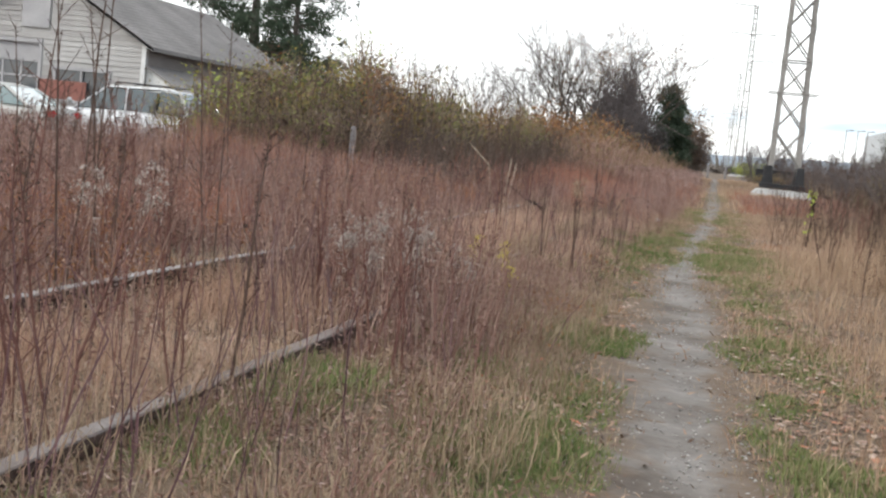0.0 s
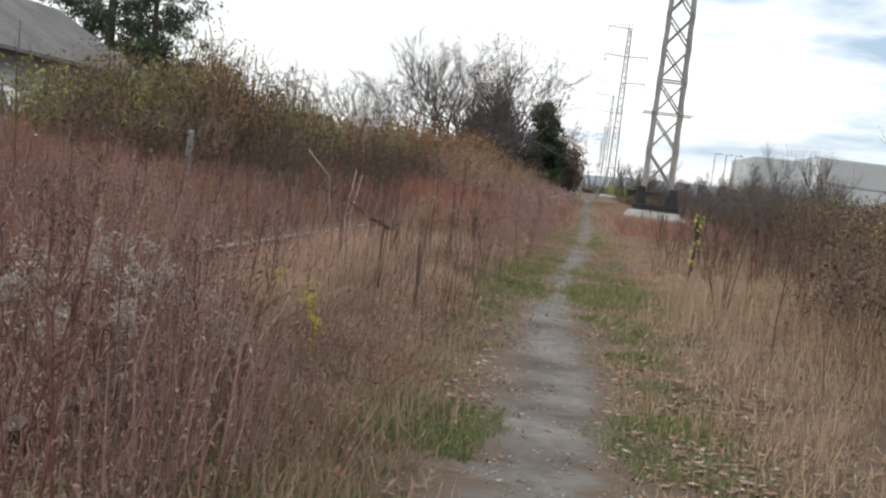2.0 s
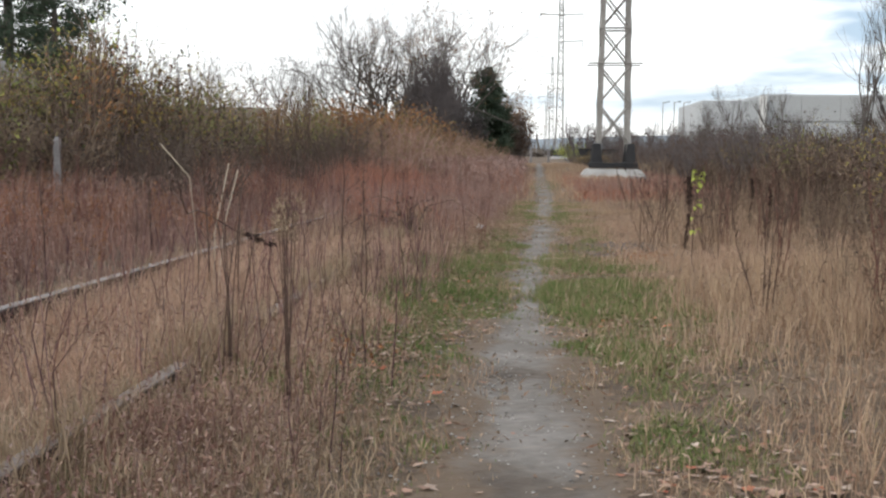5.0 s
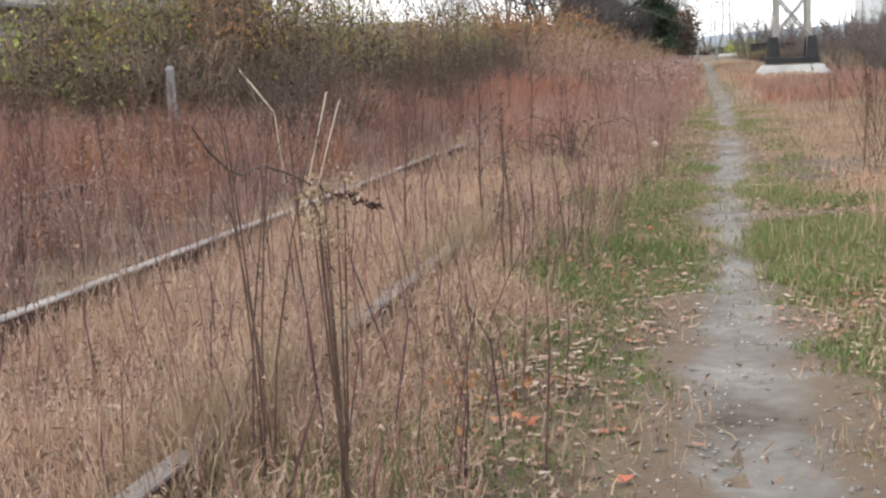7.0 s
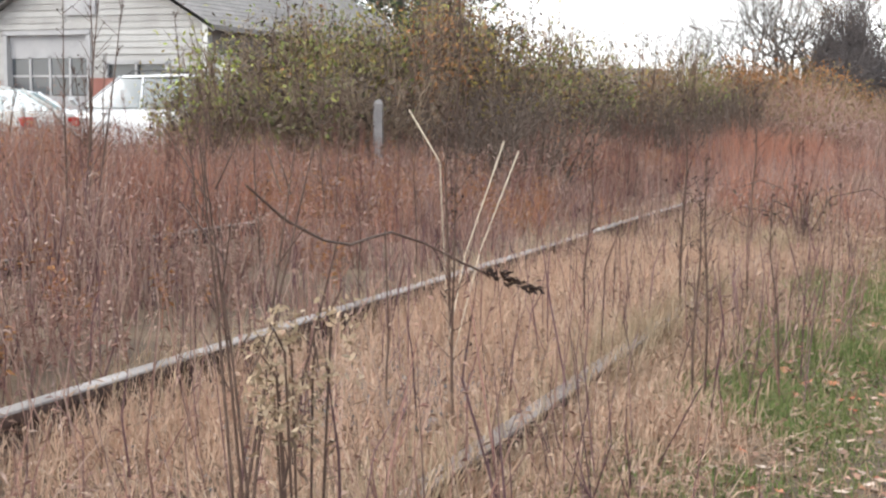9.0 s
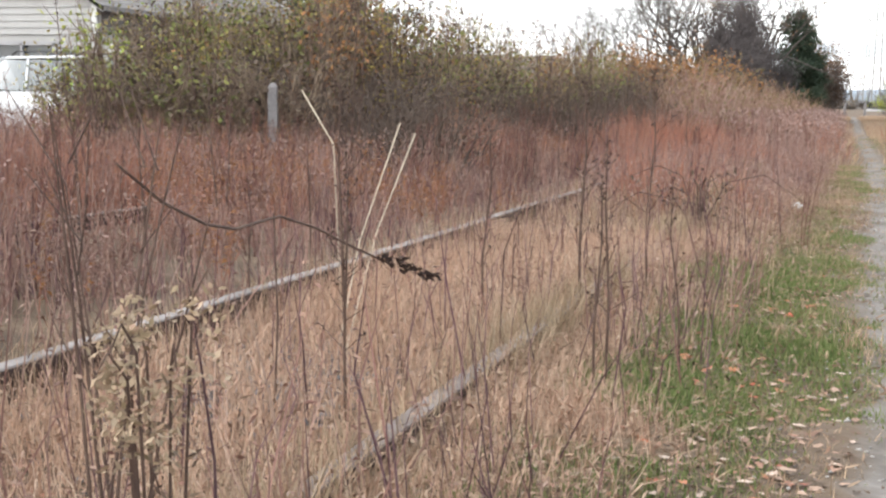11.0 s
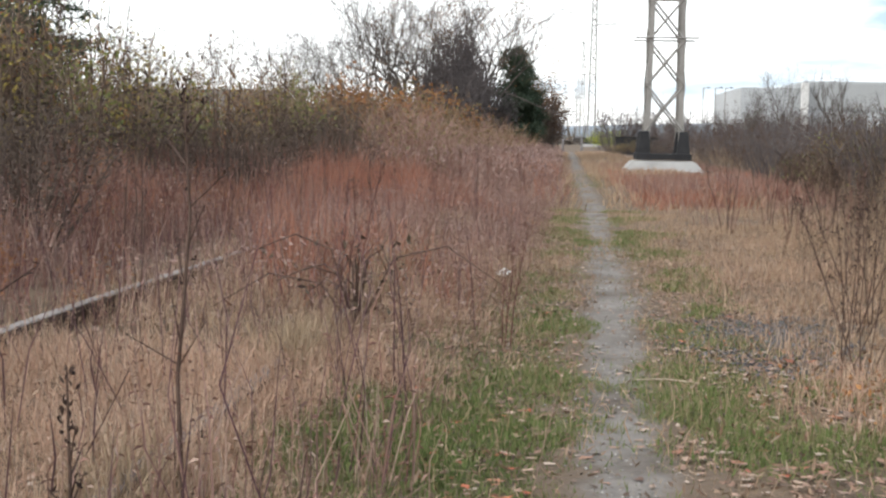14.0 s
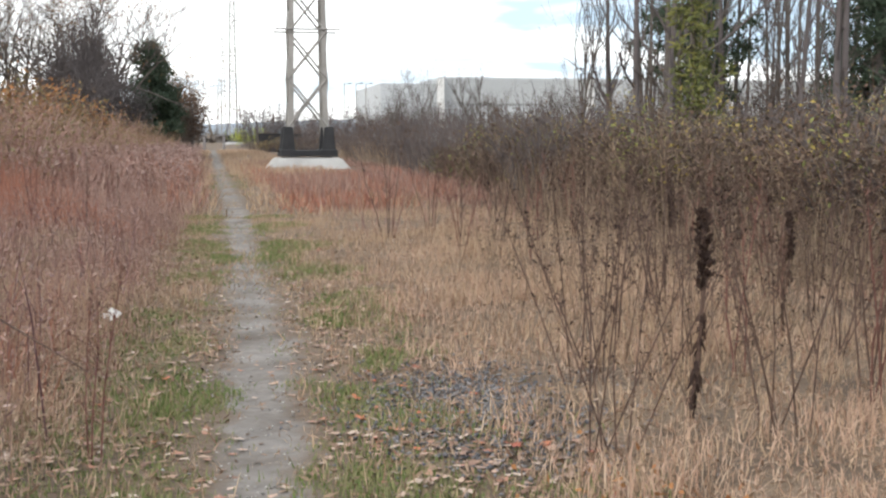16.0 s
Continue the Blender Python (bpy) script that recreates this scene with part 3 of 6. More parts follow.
x, y = spots(4200, -1.8, -0.5, 7.5, 27, lambda x, y: (1.05 - early(y)) * (1 - 0.95 * turf(x, y)) * ramp01(off(x, y), 0.75, 1.2) * (0.2 + 0.8 * vnoise(x, y, 0.7, 78)))
blades("straw_grass", "low pink-tan grass beside the near rail", x, y, (0.05, 0.2), 0.0045, 0.8, "pink_grass", tuft=12, tuft_r=0.06, droop=0.7)
x, y = spots(16000, -1.8, -0.5, 7.5, 27, lambda x, y: (1.05 - early(y)) * (1 - 0.85 * turf(x, y)) * ramp01(off(x, y), 0.5, 0.9))
frizz("weed_leaves", "dry bits in the straw grass", x, y, 0.0, 0.14, (0.015, 0.05), 0.007, "litter_mix")
# tan tufts right of the path: tall early on, low farther on
low_r = lambda x, y: (0.42 + 0.6 * ramp01(off(x, y), 0.8, 2.2)) * (1 - 0.66 * ramp01(y, 15, 19))
x, y = spots(4600, 0.6, 4.6, 1, NEAR, lambda x, y: ramp01(off(x, y), 0.75, 1.35) * (0.15 + 0.85 * ramp01(vnoise(x, y, 0.7, 24), 0.2, 0.75)))
blades("tan_grass", "dry tan grass in tufts", x, y, (0.2, 0.6), 0.005, 0.36, "tan_grass", tuft=11, tuft_r=0.05, hmap=low_r, droop=0.6)
x, y = spots(150, 1.3, 4.6, 19.2, 26, lambda x, y: ramp01(x, 1.1, 2.2) * ramp01(vnoise(x, y, 0.8, 109), 0.4, 0.6))
blades("brown_weeds", "thin dark stems with dry leaves before the thicket", x, y, (0.5, 1.05), 0.006, 0.22, "brown_stalk", tuft=4, tuft_r=0.05, leaf=(9, (0.015, 0.045), 0.3, "umber_leaf", 0.45))
x, y = spots(1500, 0.7, 4.2, 17, 27, lambda x, y: ramp01(vnoise(x, y, 0.8, 110), 0.4, 0.65))
blades("straw_grass", "low pale grass before the thicket", x, y, (0.05, 0.2), 0.005, 0.85, "pink_grass", tuft=9, tuft_r=0.06, droop=0.9)
x, y = spots(30000, 0.7, 4.2, 2, 30, lambda x, y: ramp01(off(x, y), 0.6, 1.2) * (0.2 + 0.8 * vnoise(x, y, 0.7, 24)))
frizz("weed_leaves", "dry leaf bits in the tan grass", x, y, 0.02, 0.36, (0.012, 0.035), 0.005, "litter_mix")
# reddish grass left of the track
red_keep = lambda x, y: (1 - 0.65 * np.exp(-((x + 5.8) / 0.4) ** 2)) * ramp01(-x, 3.25, 4.3) * (0.15 + 0.85 * ramp01(vnoise(x, y, 0.9, 26), 0.2, 0.7))
red_h = lambda x, y: (0.45 + 0.55 * vnoise(x, y, 1.6, 27)) * (0.4 + 0.6 * ramp01(-x, 3.3, 5.0))
x, y = spots(5000, -10, -3.2, 0.5, NEAR, red_keep)
blades("red_grass", "dense reddish-brown dry grass stalks", x, y, (0.45, 1.1), 0.006, 0.22, "red_stalk", tuft=12, tuft_r=0.07, hmap=red_h)
x, y = spots(1500, -10, -3.3, 0.5, NEAR, red_keep)
blades("dark_stalks", "dark purple-brown dead stalks among the red grass", x, y, (0.6, 1.15), 0.008, 0.2, "purple_stalk", tuft=4, tuft_r=0.1, hmap=red_h)
clump = lambda x, y: red_keep(x, y) * ramp01(vnoise(x, y, 0.65, 101), 0.42, 0.6)
x, y = spots(2300, -9.0, -3.3, 1, 30, clump)
blades("red_weeds", "clumps of leafy wine-red dead weeds", x, y, (0.5, 1.15), 0.0065, 0.18, "red_stalk", tuft=4, tuft_r=0.07, hmap=red_h, leaf=(12, (0.02, 0.055), 0.28, "wine_leaf", 0.25))
clump2 = lambda x, y: red_keep(x, y) * ramp01(vnoise(x, y, 0.8, 102), 0.5, 0.66)
x, y = spots(800, -8.5, -3.3, 4, 30, clump2)
blades("rust_weeds", "clumps of leafy rust-orange dead weeds", x, y, (0.5, 1.1), 0.0065, 0.16, "rust_stalk", tuft=5, tuft_r=0.07, hmap=red_h, leaf=(14, (0.02, 0.06), 0.25, "ember_leaf", 0.25))
x, y = spots(260, -3.3, -0.9, 10.5, 30, lambda x, y: ramp01(vnoise(x, y, 0.9, 103), 0.5, 0.68) * ramp01(beyond(x, y), 0.25, 0.6))
blades("red_weeds", "thin leafy red-brown weeds between the rails and the path", x, y, (0.35, 0.9), 0.0055, 0.2, "red_stalk", tuft=4, tuft_r=0.07, leaf=(6, (0.014, 0.04), 0.25, "wine_leaf", 0.35))
x, y = spots(60000, -9.5, -3.3, 1, NEAR, red_keep)
frizz("weed_leaves", "dry reddish leaflets and awns in the red grass", x, y, 0.03, 0.72, (0.012, 0.05), 0.007, "red_frizz")
x, y = spots(620, -3.6, -0.9, 2.5, 30, lambda x, y: 0.3 + 0.7 * vnoise(x, y, 1.5, 74))
blades("dark_stalks", "thin upright dead stalks between the rails", x, y, (0.35, 0.95), 0.0055, 0.2, "purple_stalk", tuft=2, tuft_r=0.06)
near_h = lambda x, y: 0.28 + 0.72 * ramp01(off(x, y), 0.7, 2.2)
x, y = spots(950, -3.0, -0.6, 20, NEAR, lambda x, y: ramp01(off(x, y), 0.5, 1.1) * ramp01(y, 19, 25) * (0.15 + 0.85 * ramp01(vnoise(x, y, 0.8, 79), 0.25, 0.7)))
blades("red_grass", "reddish grass close to the path", x, y, (0.25, 0.8), 0.005, 0.28, "red_stalk", tuft=10, tuft_r=0.07, hmap=near_h)
x, y = spots(1100, -2.6, -0.5, 19, NEAR, lambda x, y: ramp01(off(x, y), 0.4, 0.8))
blades("tan_grass", "dry tan grass among the red by the path", x, y, (0.15, 0.5), 0.005, 0.4, "tan_grass", tuft=10, tuft_r=0.06, hmap=near_h)
x, y = spots(14000, -2.8, -0.6, 19, NEAR, lambda x, y: ramp01(off(x, y), 0.5, 1.0))
frizz("weed_leaves", "dry leaflets in the grass by the path", x, y, 0.02, 0.5, (0.015, 0.05), 0.008, "red_frizz")
patch = lambda x, y: ramp01(vnoise(x, y, 1.8, 97), 0.42, 0.65)
x, y = spots(900, -5.0, -0.8, 19, NEAR, lambda x, y: ramp01(off(x, y), 0.7, 1.7) * ramp01(y, 19, 24) * patch(x, y))
blades("rust_grass", "patches of rust-red dry grass", x, y, (0.35, 0.95), 0.0055, 0.25, "rust_stalk", tuft=10, tuft_r=0.07, hmap=near_h)
x, y = spots(1500, -9, -3.4, 6, 30, lambda x, y: red_keep(x, y) * patch(x, y))
blades("rust_grass", "rust-red stalks in the red field", x, y, (0.45, 1.1), 0.006, 0.25, "rust_stalk", tuft=10, tuft_r=0.08, hmap=red_h)
x, y = spots(2200, -7, 6.0, NEAR, 58, lambda x, y: ramp01(off(x, y), 0.7, 1.4) * patch(x, y) * (1 - 0.9 * (np.abs(x - 3.15) < 2.0) * (y > 50)))
blades("rust_grass", "rust-red grass far along the path", x, y, (0.3, 0.85), 0.013, 0.25, "rust_stalk", tuft=10, tuft_r=0.13, hmap=lambda x, y: 0.4 + 0.5 * (x < 0))
# brown weeds right of the path
brown_keep = lambda x, y: ramp01(x, 1.5 + 1.6 * ramp01(y, 15, 20), 3.4 + 1.5 * ramp01(y, 15, 20)) * (0.2 + 0.8 * ramp01(vnoise(x, y, 1.0, 28), 0.2, 0.7))
x, y = spots(3800, 1.4, 9.5, 1, NEAR, brown_keep)
blades("brown_weeds", "dense brown dry weed stalks", x, y, (0.45, 1.15), 0.007, 0.25, "brown_stalk", tuft=9, tuft_r=0.08, hmap=lambda x, y: 0.55 + 0.6 * vnoise(x, y, 1.5, 29))
x, y = spots(900, 1.4, 9.0, 3, NEAR, lambda x, y: brown_keep(x, y) * ramp01(vnoise(x, y, 0.7, 104), 0.42, 0.62))
blades("brown_weeds", "clumps of leafy dark brown dead weeds", x, y, (0.5, 1.15), 0.007, 0.2, "brown_stalk", tuft=5, tuft_r=0.08, leaf=(15, (0.02, 0.06), 0.3, "umber_leaf", 0.25))
x, y = spots(70000, 1.5, 9.0, 3, NEAR, brown_keep)
frizz("weed_leaves", "dry brown leaflets and seed bits on the weeds", x, y, 0.03, 1.0, (0.02, 0.055), 0.009, "brown_frizz")
# farther along, coarser
x, y = spots(4600, -9.5, -0.5, NEAR, FAR, lambda x, y: ramp01(off(x, y), 0.45, 1.0) * (0.3 + 0.7 * vnoise(x, y, 1.6, 75)))
blades("red_grass", "reddish-brown dry grass far along the path", x, y, (0.35, 1.0), 0.014, 0.25, "red_stalk", tuft=12, tuft_r=0.14, hmap=lambda x, y: (0.5 + 0.6 * vnoise(x, y, 2.2, 76)) * (0.5 + 0.5 * ramp01(off(x, y), 0.7, 2.0)))
x, y = spots(40000, -8, -0.5, NEAR, FAR, lambda x, y: ramp01(off(x, y), 0.45, 1.0))
frizz("weed_leaves", "leaflets in the far red grass", x, y, 0.1, 0.85, (0.05, 0.12), 0.02, "red_frizz")
x, y = spots(2700, 0.5, 6.5, 29, FAR, lambda x, y: ramp01(off(x, y), 0.8, 1.6) * (0.05 + 0.95 * ramp01(y, 32, 40)) * (0.3 + 0.7 * vnoise(x, y, 1.6, 77)) * (1 - 0.92 * (np.abs(x - 3.15) < 2.0) * (y > 50) * (y < 62)))
blades("red_grass", "reddish dry grass round the pylon's foot", x, y, (0.25, 0.7), 0.012, 0.28, "red_stalk", tuft=10, tuft_r=0.12, hmap=lambda x, y: 0.8 - 0.5 * ramp01(y, 38, 52))
x, y = spots(3500, -2.5, 3.5, NEAR, 120, lambda x, y: ramp01(off(x, y), 0.3, 0.5))
blades("dead_grass", "short dead grass far along the path", x, y, (0.1, 0.3), 0.02, 0.4, "tan_grass", tuft=6, tuft_r=0.12)
x, y = spots(6000, 6, 40, 8, 90)
blades("brown_weeds", "brown scrub stalks in the far field", x, y, (0.6, 1.3), 0.018, 0.3, "brown_stalk", tuft=9, tuft_r=0.25)
x, y = spots(5000, -40, -9, 18, 34, lambda x, y: ramp01(-x, 8, 10))
blades("red_grass", "reddish-brown dry grass before the car park", x, y, (0.35, 0.8), 0.016, 0.25, "red_stalk", tuft=9, tuft_r=0.15)
x, y = spots(40000, -24, -9, 15, 26.5)
frizz("weed_leaves", "leaflets in the grass before the car park", x, y, 0.05, 0.8, (0.03, 0.09), 0.016, "red_frizz")


# growth behind the start and out to the sides, coarser
x, y = spots(5000, -14, 14, -14, 1.5, lambda x, y: ramp01(off(x, y), 0.5, 1.0))
blades("dead_grass", "dry grass behind the walk's start", x, y, (0.15, 0.5), 0.008, 0.4, "tan_grass", tuft=6, tuft_r=0.1)
x, y = spots(3500, -16, -3.3, -14, 1.5)
blades("red_grass", "reddish grass behind the walk's start", x, y, (0.4, 1.0), 0.009, 0.25, "red_stalk", tuft=9, tuft_r=0.1)
x, y = spots(3500, 2.0, 16, -14, 4)
blades("brown_weeds", "brown weeds behind the walk's start", x, y, (0.45, 1.1), 0.01, 0.25, "brown_stalk", tuft=9, tuft_r=0.1)
x, y = spots(2000, -24, -9, 0, 19)
blades("red_grass", "reddish grass out towards the car park", x, y, (0.4, 0.9), 0.011, 0.25, "red_stalk", tuft=9, tuft_r=0.12)


# ---- rails ----
def rail(x, y0, y1, bend, base, top_mat, label):
    """A flat-bottomed steel rail: rusty foot, web and head, with a worn running surface."""
    ob = thing("rail", label, "rail", "old rails")
    prof_low = [(-0.065, 0), (0.065, 0), (0.065, 0.012), (0.012, 0.03), (0.012, 0.10), (0.036, 0.106), (0.037, 0.137), (-0.037, 0.137), (-0.036, 0.106), (-0.012, 0.10), (-0.012, 0.03), (-0.065, 0.012)]
    prof_top = [(-0.035, 0.1372), (0.035, 0.1372), (0.033, 0.144), (0.018, 0.147), (-0.018, 0.147), (-0.033, 0.144)]
    for nm, prof, m in (("web", prof_low, "rail_rust"), ("running_surface", prof_top, top_mat)):
        rings = []
        for y in np.arange(y0, y1 + 0.01, 0.5):
            xx = x + bend * (y - 12) + 0.02 * (float(vnoise(y, x, 3.0, 31)) - 0.5)
            zz = base + 0.03 * (float(vnoise(y, x, 2.5, 32)) - 0.5)
            rings.append([(xx + px, y, zz + pz) for px, pz in prof])
        Shape().loft(rings).make(nm, m, ob)


rail(-1.72, -4, 34, 0.004, 0.068, "rail_worn", "rusty steel rail overgrown by dry weeds")
rail(-3.16, -4, 34, 0.006, 0.105, "rail_steel", "worn steel rail with pale top among dry grass")
rail(-5.95, -4, 34, 0.02, 0.11, "rail_worn", "old steel rail of a second track hidden in red grass")
# grass leaning over the rails
for rx, bend, n in ((-1.72, 0.004, 4600), (-3.16, 0.006, 600)):
    y = RNG.uniform(1, 30, n)
    x = rx + bend * (y - 12) + RNG.normal(0, 0.05, n)
    keep = RNG.random(n) < ramp01(vnoise(x, y, 0.9, 80), 0.3, 0.5) * (0.06 + 0.94 * ramp01(y, 5.0, 6.2))
    blades("rail_grass", "dry grass growing over the rail", x[keep], y[keep], (0.12, 0.36), 0.005, 0.55, "straw_grass", tuft=8, tuft_r=0.05, droop=0.7)


# ---- fallen leaves and stones ----
def litter(name, label, x, y, size, material, flat=0.16):
    """Lobed, curled dead leaves lying on the ground."""
    n, k = len(x), 9
    a = np.linspace(0, 2 * np.pi, k, endpoint=False)
    lobes = np.array([1.0, 0.5, 0.85, 0.42, 0.7, 0.4, 0.72, 0.48, 0.85])
    r = RNG.uniform(size[0], size[1], n)[:, None] * lobes[None] * RNG.uniform(0.8, 1.2, (n, k))
    yaw = RNG.uniform(0, 2 * np.pi, n)[:, None]
    lx, ly = r * np.cos(a)[None], r * np.sin(a)[None] * 0.8
    curl = RNG.uniform(-0.1, flat, n)[:, None] * np.abs(r) * (0.6 + np.cos(2 * a + 0.7)[None])
    tilt = RNG.normal(0, flat * 0.7, n)[:, None]
    gx, gy = x[:, None] + lx * np.cos(yaw) - ly * np.sin(yaw), y[:, None] + lx * np.sin(yaw) + ly * np.cos(yaw)
    z = (ground_z(x, y) + RNG.uniform(0.006, 0.022, n))[:, None] + curl * 0.7 + tilt * lx
    ring = np.stack((gx, gy, z), -1)
    mid = np.stack((x, y, z.mean(1) - 0.1 * curl.mean(1)), -1)[:, None]
    co = np.concatenate((mid, ring), 1).reshape(-1, 3)
    tri = np.array([[0, 1 + j, 1 + (j + 1) % k] for j in range(k)]).ravel()
    loops = (np.arange(n)[:, None] * (k + 1) + tri[None]).ravel()
    return tagged(array_ob(name, co, np.full(n * k, 3), loops, material), label, "leaves", kind="stuff")


def pebbles(name, label, x, y, size, material):
    n = len(x)
    base = np.array([(1, 0, 0), (0, 1, 0), (-1, 0, 0), (0, -1, 0), (0, 0, 0.7), (0, 0, -0.5)], float)
    s = RNG.uniform(size[0], size[1], n) ** 1.0
    v = base[None] * s[:, None, None] * RNG.uniform(0.55, 1.25, (n, 6, 3))
    yaw = RNG.uniform(0, 6.28, n)[:, None]
    px, py = v[..., 0] * np.cos(yaw) - v[..., 1] * np.sin(yaw), v[..., 0] * np.sin(yaw) + v[..., 1] * np.cos(yaw)
    co = np.stack((px + x[:, None], py + y[:, None], v[..., 2] + (ground_z(x, y) + s * 0.25 + 0.006)[:, None]), -1).reshape(-1, 3)
    tri = np.array([(0, 1, 4), (1, 2, 4), (2, 3, 4), (3, 0, 4), (1, 0, 5), (2, 1, 5), (3, 2, 5), (0, 3, 5)]).ravel()
    loops = (np.arange(n)[:, None] * 6 + tri[None]).ravel()
    return tagged(array_ob(name, co, np.full(n * 8, 3), loops, material), label, "stones", kind="stuff")


x, y = spots(4600, -1.7, 1.9, 1.5, 30, lambda x, y: ramp01(beyond(x, y), -0.2, 0.05) * (1 - 0.8 * turf(x, y)) * (1 - ramp01(beyond(x, y), 0.5, 1.1)) * ramp01(vnoise(x, y, 1.0, 41), 0.3, 0.7))
litter("fallen_leaves", "curled brown and tan fallen leaves beside the path", x, y, (0.016, 0.042), "fallen_leaf")
x, y = spots(420, -0.9, 0.9, 1.5, 30)
litter("fallen_leaves", "small pale leaves scattered over the path", x, y, (0.012, 0.03), "fallen_leaf")
x, y = spots(900, -3.1, -1.8, 3, 26, lambda x, y: vnoise(x, y, 0.8, 42))
litter("fallen_leaves", "brown leaves lying between the rails", x, y, (0.02, 0.05), "fallen_leaf")
for cx, cy, n, m in ((-0.98, 12.3, 9, "red_leaf"), (-0.75, 13.6, 7, "red_leaf"), (0.62, 19.35, 60, "fallen_leaf"), (-0.75, 5.0, 10, "red_leaf"), (-0.75, 5.1, 20, "fallen_leaf"), (-0.72, 8.6, 8, "red_leaf"), (-1.05, 9.6, 26, "fallen_leaf"), (-0.8, 17.2, 9, "red_leaf"), (-0.85, 12.6, 70, "fallen_leaf"), (-0.8, 11.6, 50, "fallen_leaf"), (-0.9, 13.9, 60, "fallen_leaf"), (0.75, 5.6, 70, "fallen_leaf"), (0.7, 7.6, 60, "fallen_leaf"), (0.8, 9.6, 50, "fallen_leaf"), (-0.9, 15.0, 8, "red_leaf")):
    x, y = RNG.normal(cx, 0.13, n), RNG.normal(cy, 0.26, n)
    litter("red_leaves", "bright red-orange fallen leaves by the path" if m == "red_leaf" else "heap of brown fallen leaves by the path", x, y, (0.014, 0.034) if m == "fallen_leaf" else (0.02, 0.045), m)
x, y = spots(420, -1.5, 1.3, 2, 24, lambda x, y: ramp01(off(x, y), 0.25, 0.5) * (1 - ramp01(off(x, y), 0.9, 1.3)) * ramp01(vnoise(x, y, 1.3, 43), 0.35, 0.7))
litter("red_leaves", "scattered orange and rust-red fallen leaves", x, y, (0.02, 0.045), "red_leaf")
x, y = spots(9000, -1.1, 1.2, 1.5, 30, lambda x, y: (0.1 + ramp01(beyond(x, y), -0.3, 0.05)) * (0.15 + 0.85 * ramp01(vnoise(x, y, 0.35, 108), 0.35, 0.65)))
litter("leaf_crumbs", "crumbled dark leaf bits trodden into the path's edge", x, y, (0.006, 0.024), "crumb", 0.4)
for cx, cy, n in ((-1.0, 8.8, 130), (-0.95, 7.2, 70), (-1.15, 12.2, 60), (0.95, 18.9, 110)):
    x, y = RNG.normal(cx, 0.16, n), RNG.normal(cy, 0.3, n)
    frizz("red_leaves", "low rust-red leaves among the grass", x, y, 0.005, 0.12, (0.018, 0.045), 0.018, "ember_leaf", 0.2)
x, y = RNG.normal(0.72, 0.24, 3000), RNG.normal(20.6, 0.5, 3000)
pebbles("gravel_patch", "dark grey gravel spilled beside the path", x, y, (0.004, 0.017), "gravel")
x, y = RNG.normal(-2.45, 0.22, 1500), RNG.normal(14.1, 0.5, 1500)
pebbles("ballast", "dark ballast stones showing between the rails", x, y, (0.006, 0.03), "gravel")
x, y = RNG.normal(-2.4, 0.25, 260), RNG.normal(14.1, 0.6, 260)
litter("fallen_leaves", "pale and brown leaves caught on the bare ballast", x, y, (0.02, 0.05), "fallen_leaf", 0.3)
x, y = spots(7000, -0.9, 0.7, 1.5, 32, lambda x, y: (1 - ramp01(beyond(x, y), -0.15, 0.15)))
pebbles("path_grit", "small stones trodden into the path", x, y, (0.003, 0.012), "grit")


# ---- woody plants ----
def rnd(a, b):
    return random.uniform(a, b)


def tilt_dir(d, spread):
    v = Vector((random.gauss(0, 1), random.gauss(0, 1), random.gauss(0, 1)))
    return (d + v.normalized() * spread).normalized()


def grow(shape, tips, p, d, length, r, depth, split=3, up=0.15, sides=5, spread=0.65, keep=0.72):
    """One limb and its offspring."""
    pts, radii = [p], [r]
    steps = 4 if depth > 1 else 2
    for k in range(steps):
        d = (tilt_dir(d, 0.13) + Vector((0, 0, up * 0.3))).normalized()
        p = p + d * (length / steps)
        pts.append(p); radii.append(r * (1 - 0.3 * (k + 1) / steps))
    shape.tube(pts, radii, sides if depth > 1 else 3)
    if depth <= 0:
        tips.append((p, d))
        return
    for k in range(split + (1 if depth > 1 else 0)):
        j = random.randint(max(1, steps // 2), steps)
        nd = tilt_dir(d, spread)
        nd = (nd + Vector((0, 0, up))).normalized()
        grow(shape, tips, pts[j], nd, length * keep * rnd(0.75, 1.15), radii[j] * 0.74, depth - 1, split, up, max(3, sides - 1), spread, keep)


def leaf_cloud(name, tips, per, size, reach, material, parent, slim=0.45):
    """Separate pointed leaves scattered round the twig ends."""
    c = np.repeat(np.array([tuple(q) for q, _ in tips]), per, 0)
    n = len(c)
    c = c + RNG.normal(0, 1, (n, 3)) * np.array([reach, reach, reach * 0.8])
    d = RNG.normal(0, 1, (n, 3)) + np.array([0, 0, 0.15])
    d /= np.linalg.norm(d, axis=1)[:, None]
    s = np.cross(d, RNG.normal(0, 1, (n, 3)))
    s /= np.maximum(np.linalg.norm(s, axis=1)[:, None], 1e-3)
    u = np.cross(s, d)
    L = size * RNG.uniform(0.6, 1.3, n)[:, None]
    w = L * slim * RNG.uniform(0.7, 1.3, n)[:, None] / 2
    co = np.stack((c, c + d * L * 0.45 + s * w + u * w * 0.3, c + d * L, c + d * L * 0.45 - s * w + u * w * 0.3), 1).reshape(-1, 3)
    loops = (np.arange(n)[:, None] * 4 + np.array([0, 1, 2, 0, 2, 3])[None]).ravel()
    return tagged(array_ob(name, co, np.full(2 * n, 3), loops, material, parent), kind="stuff")


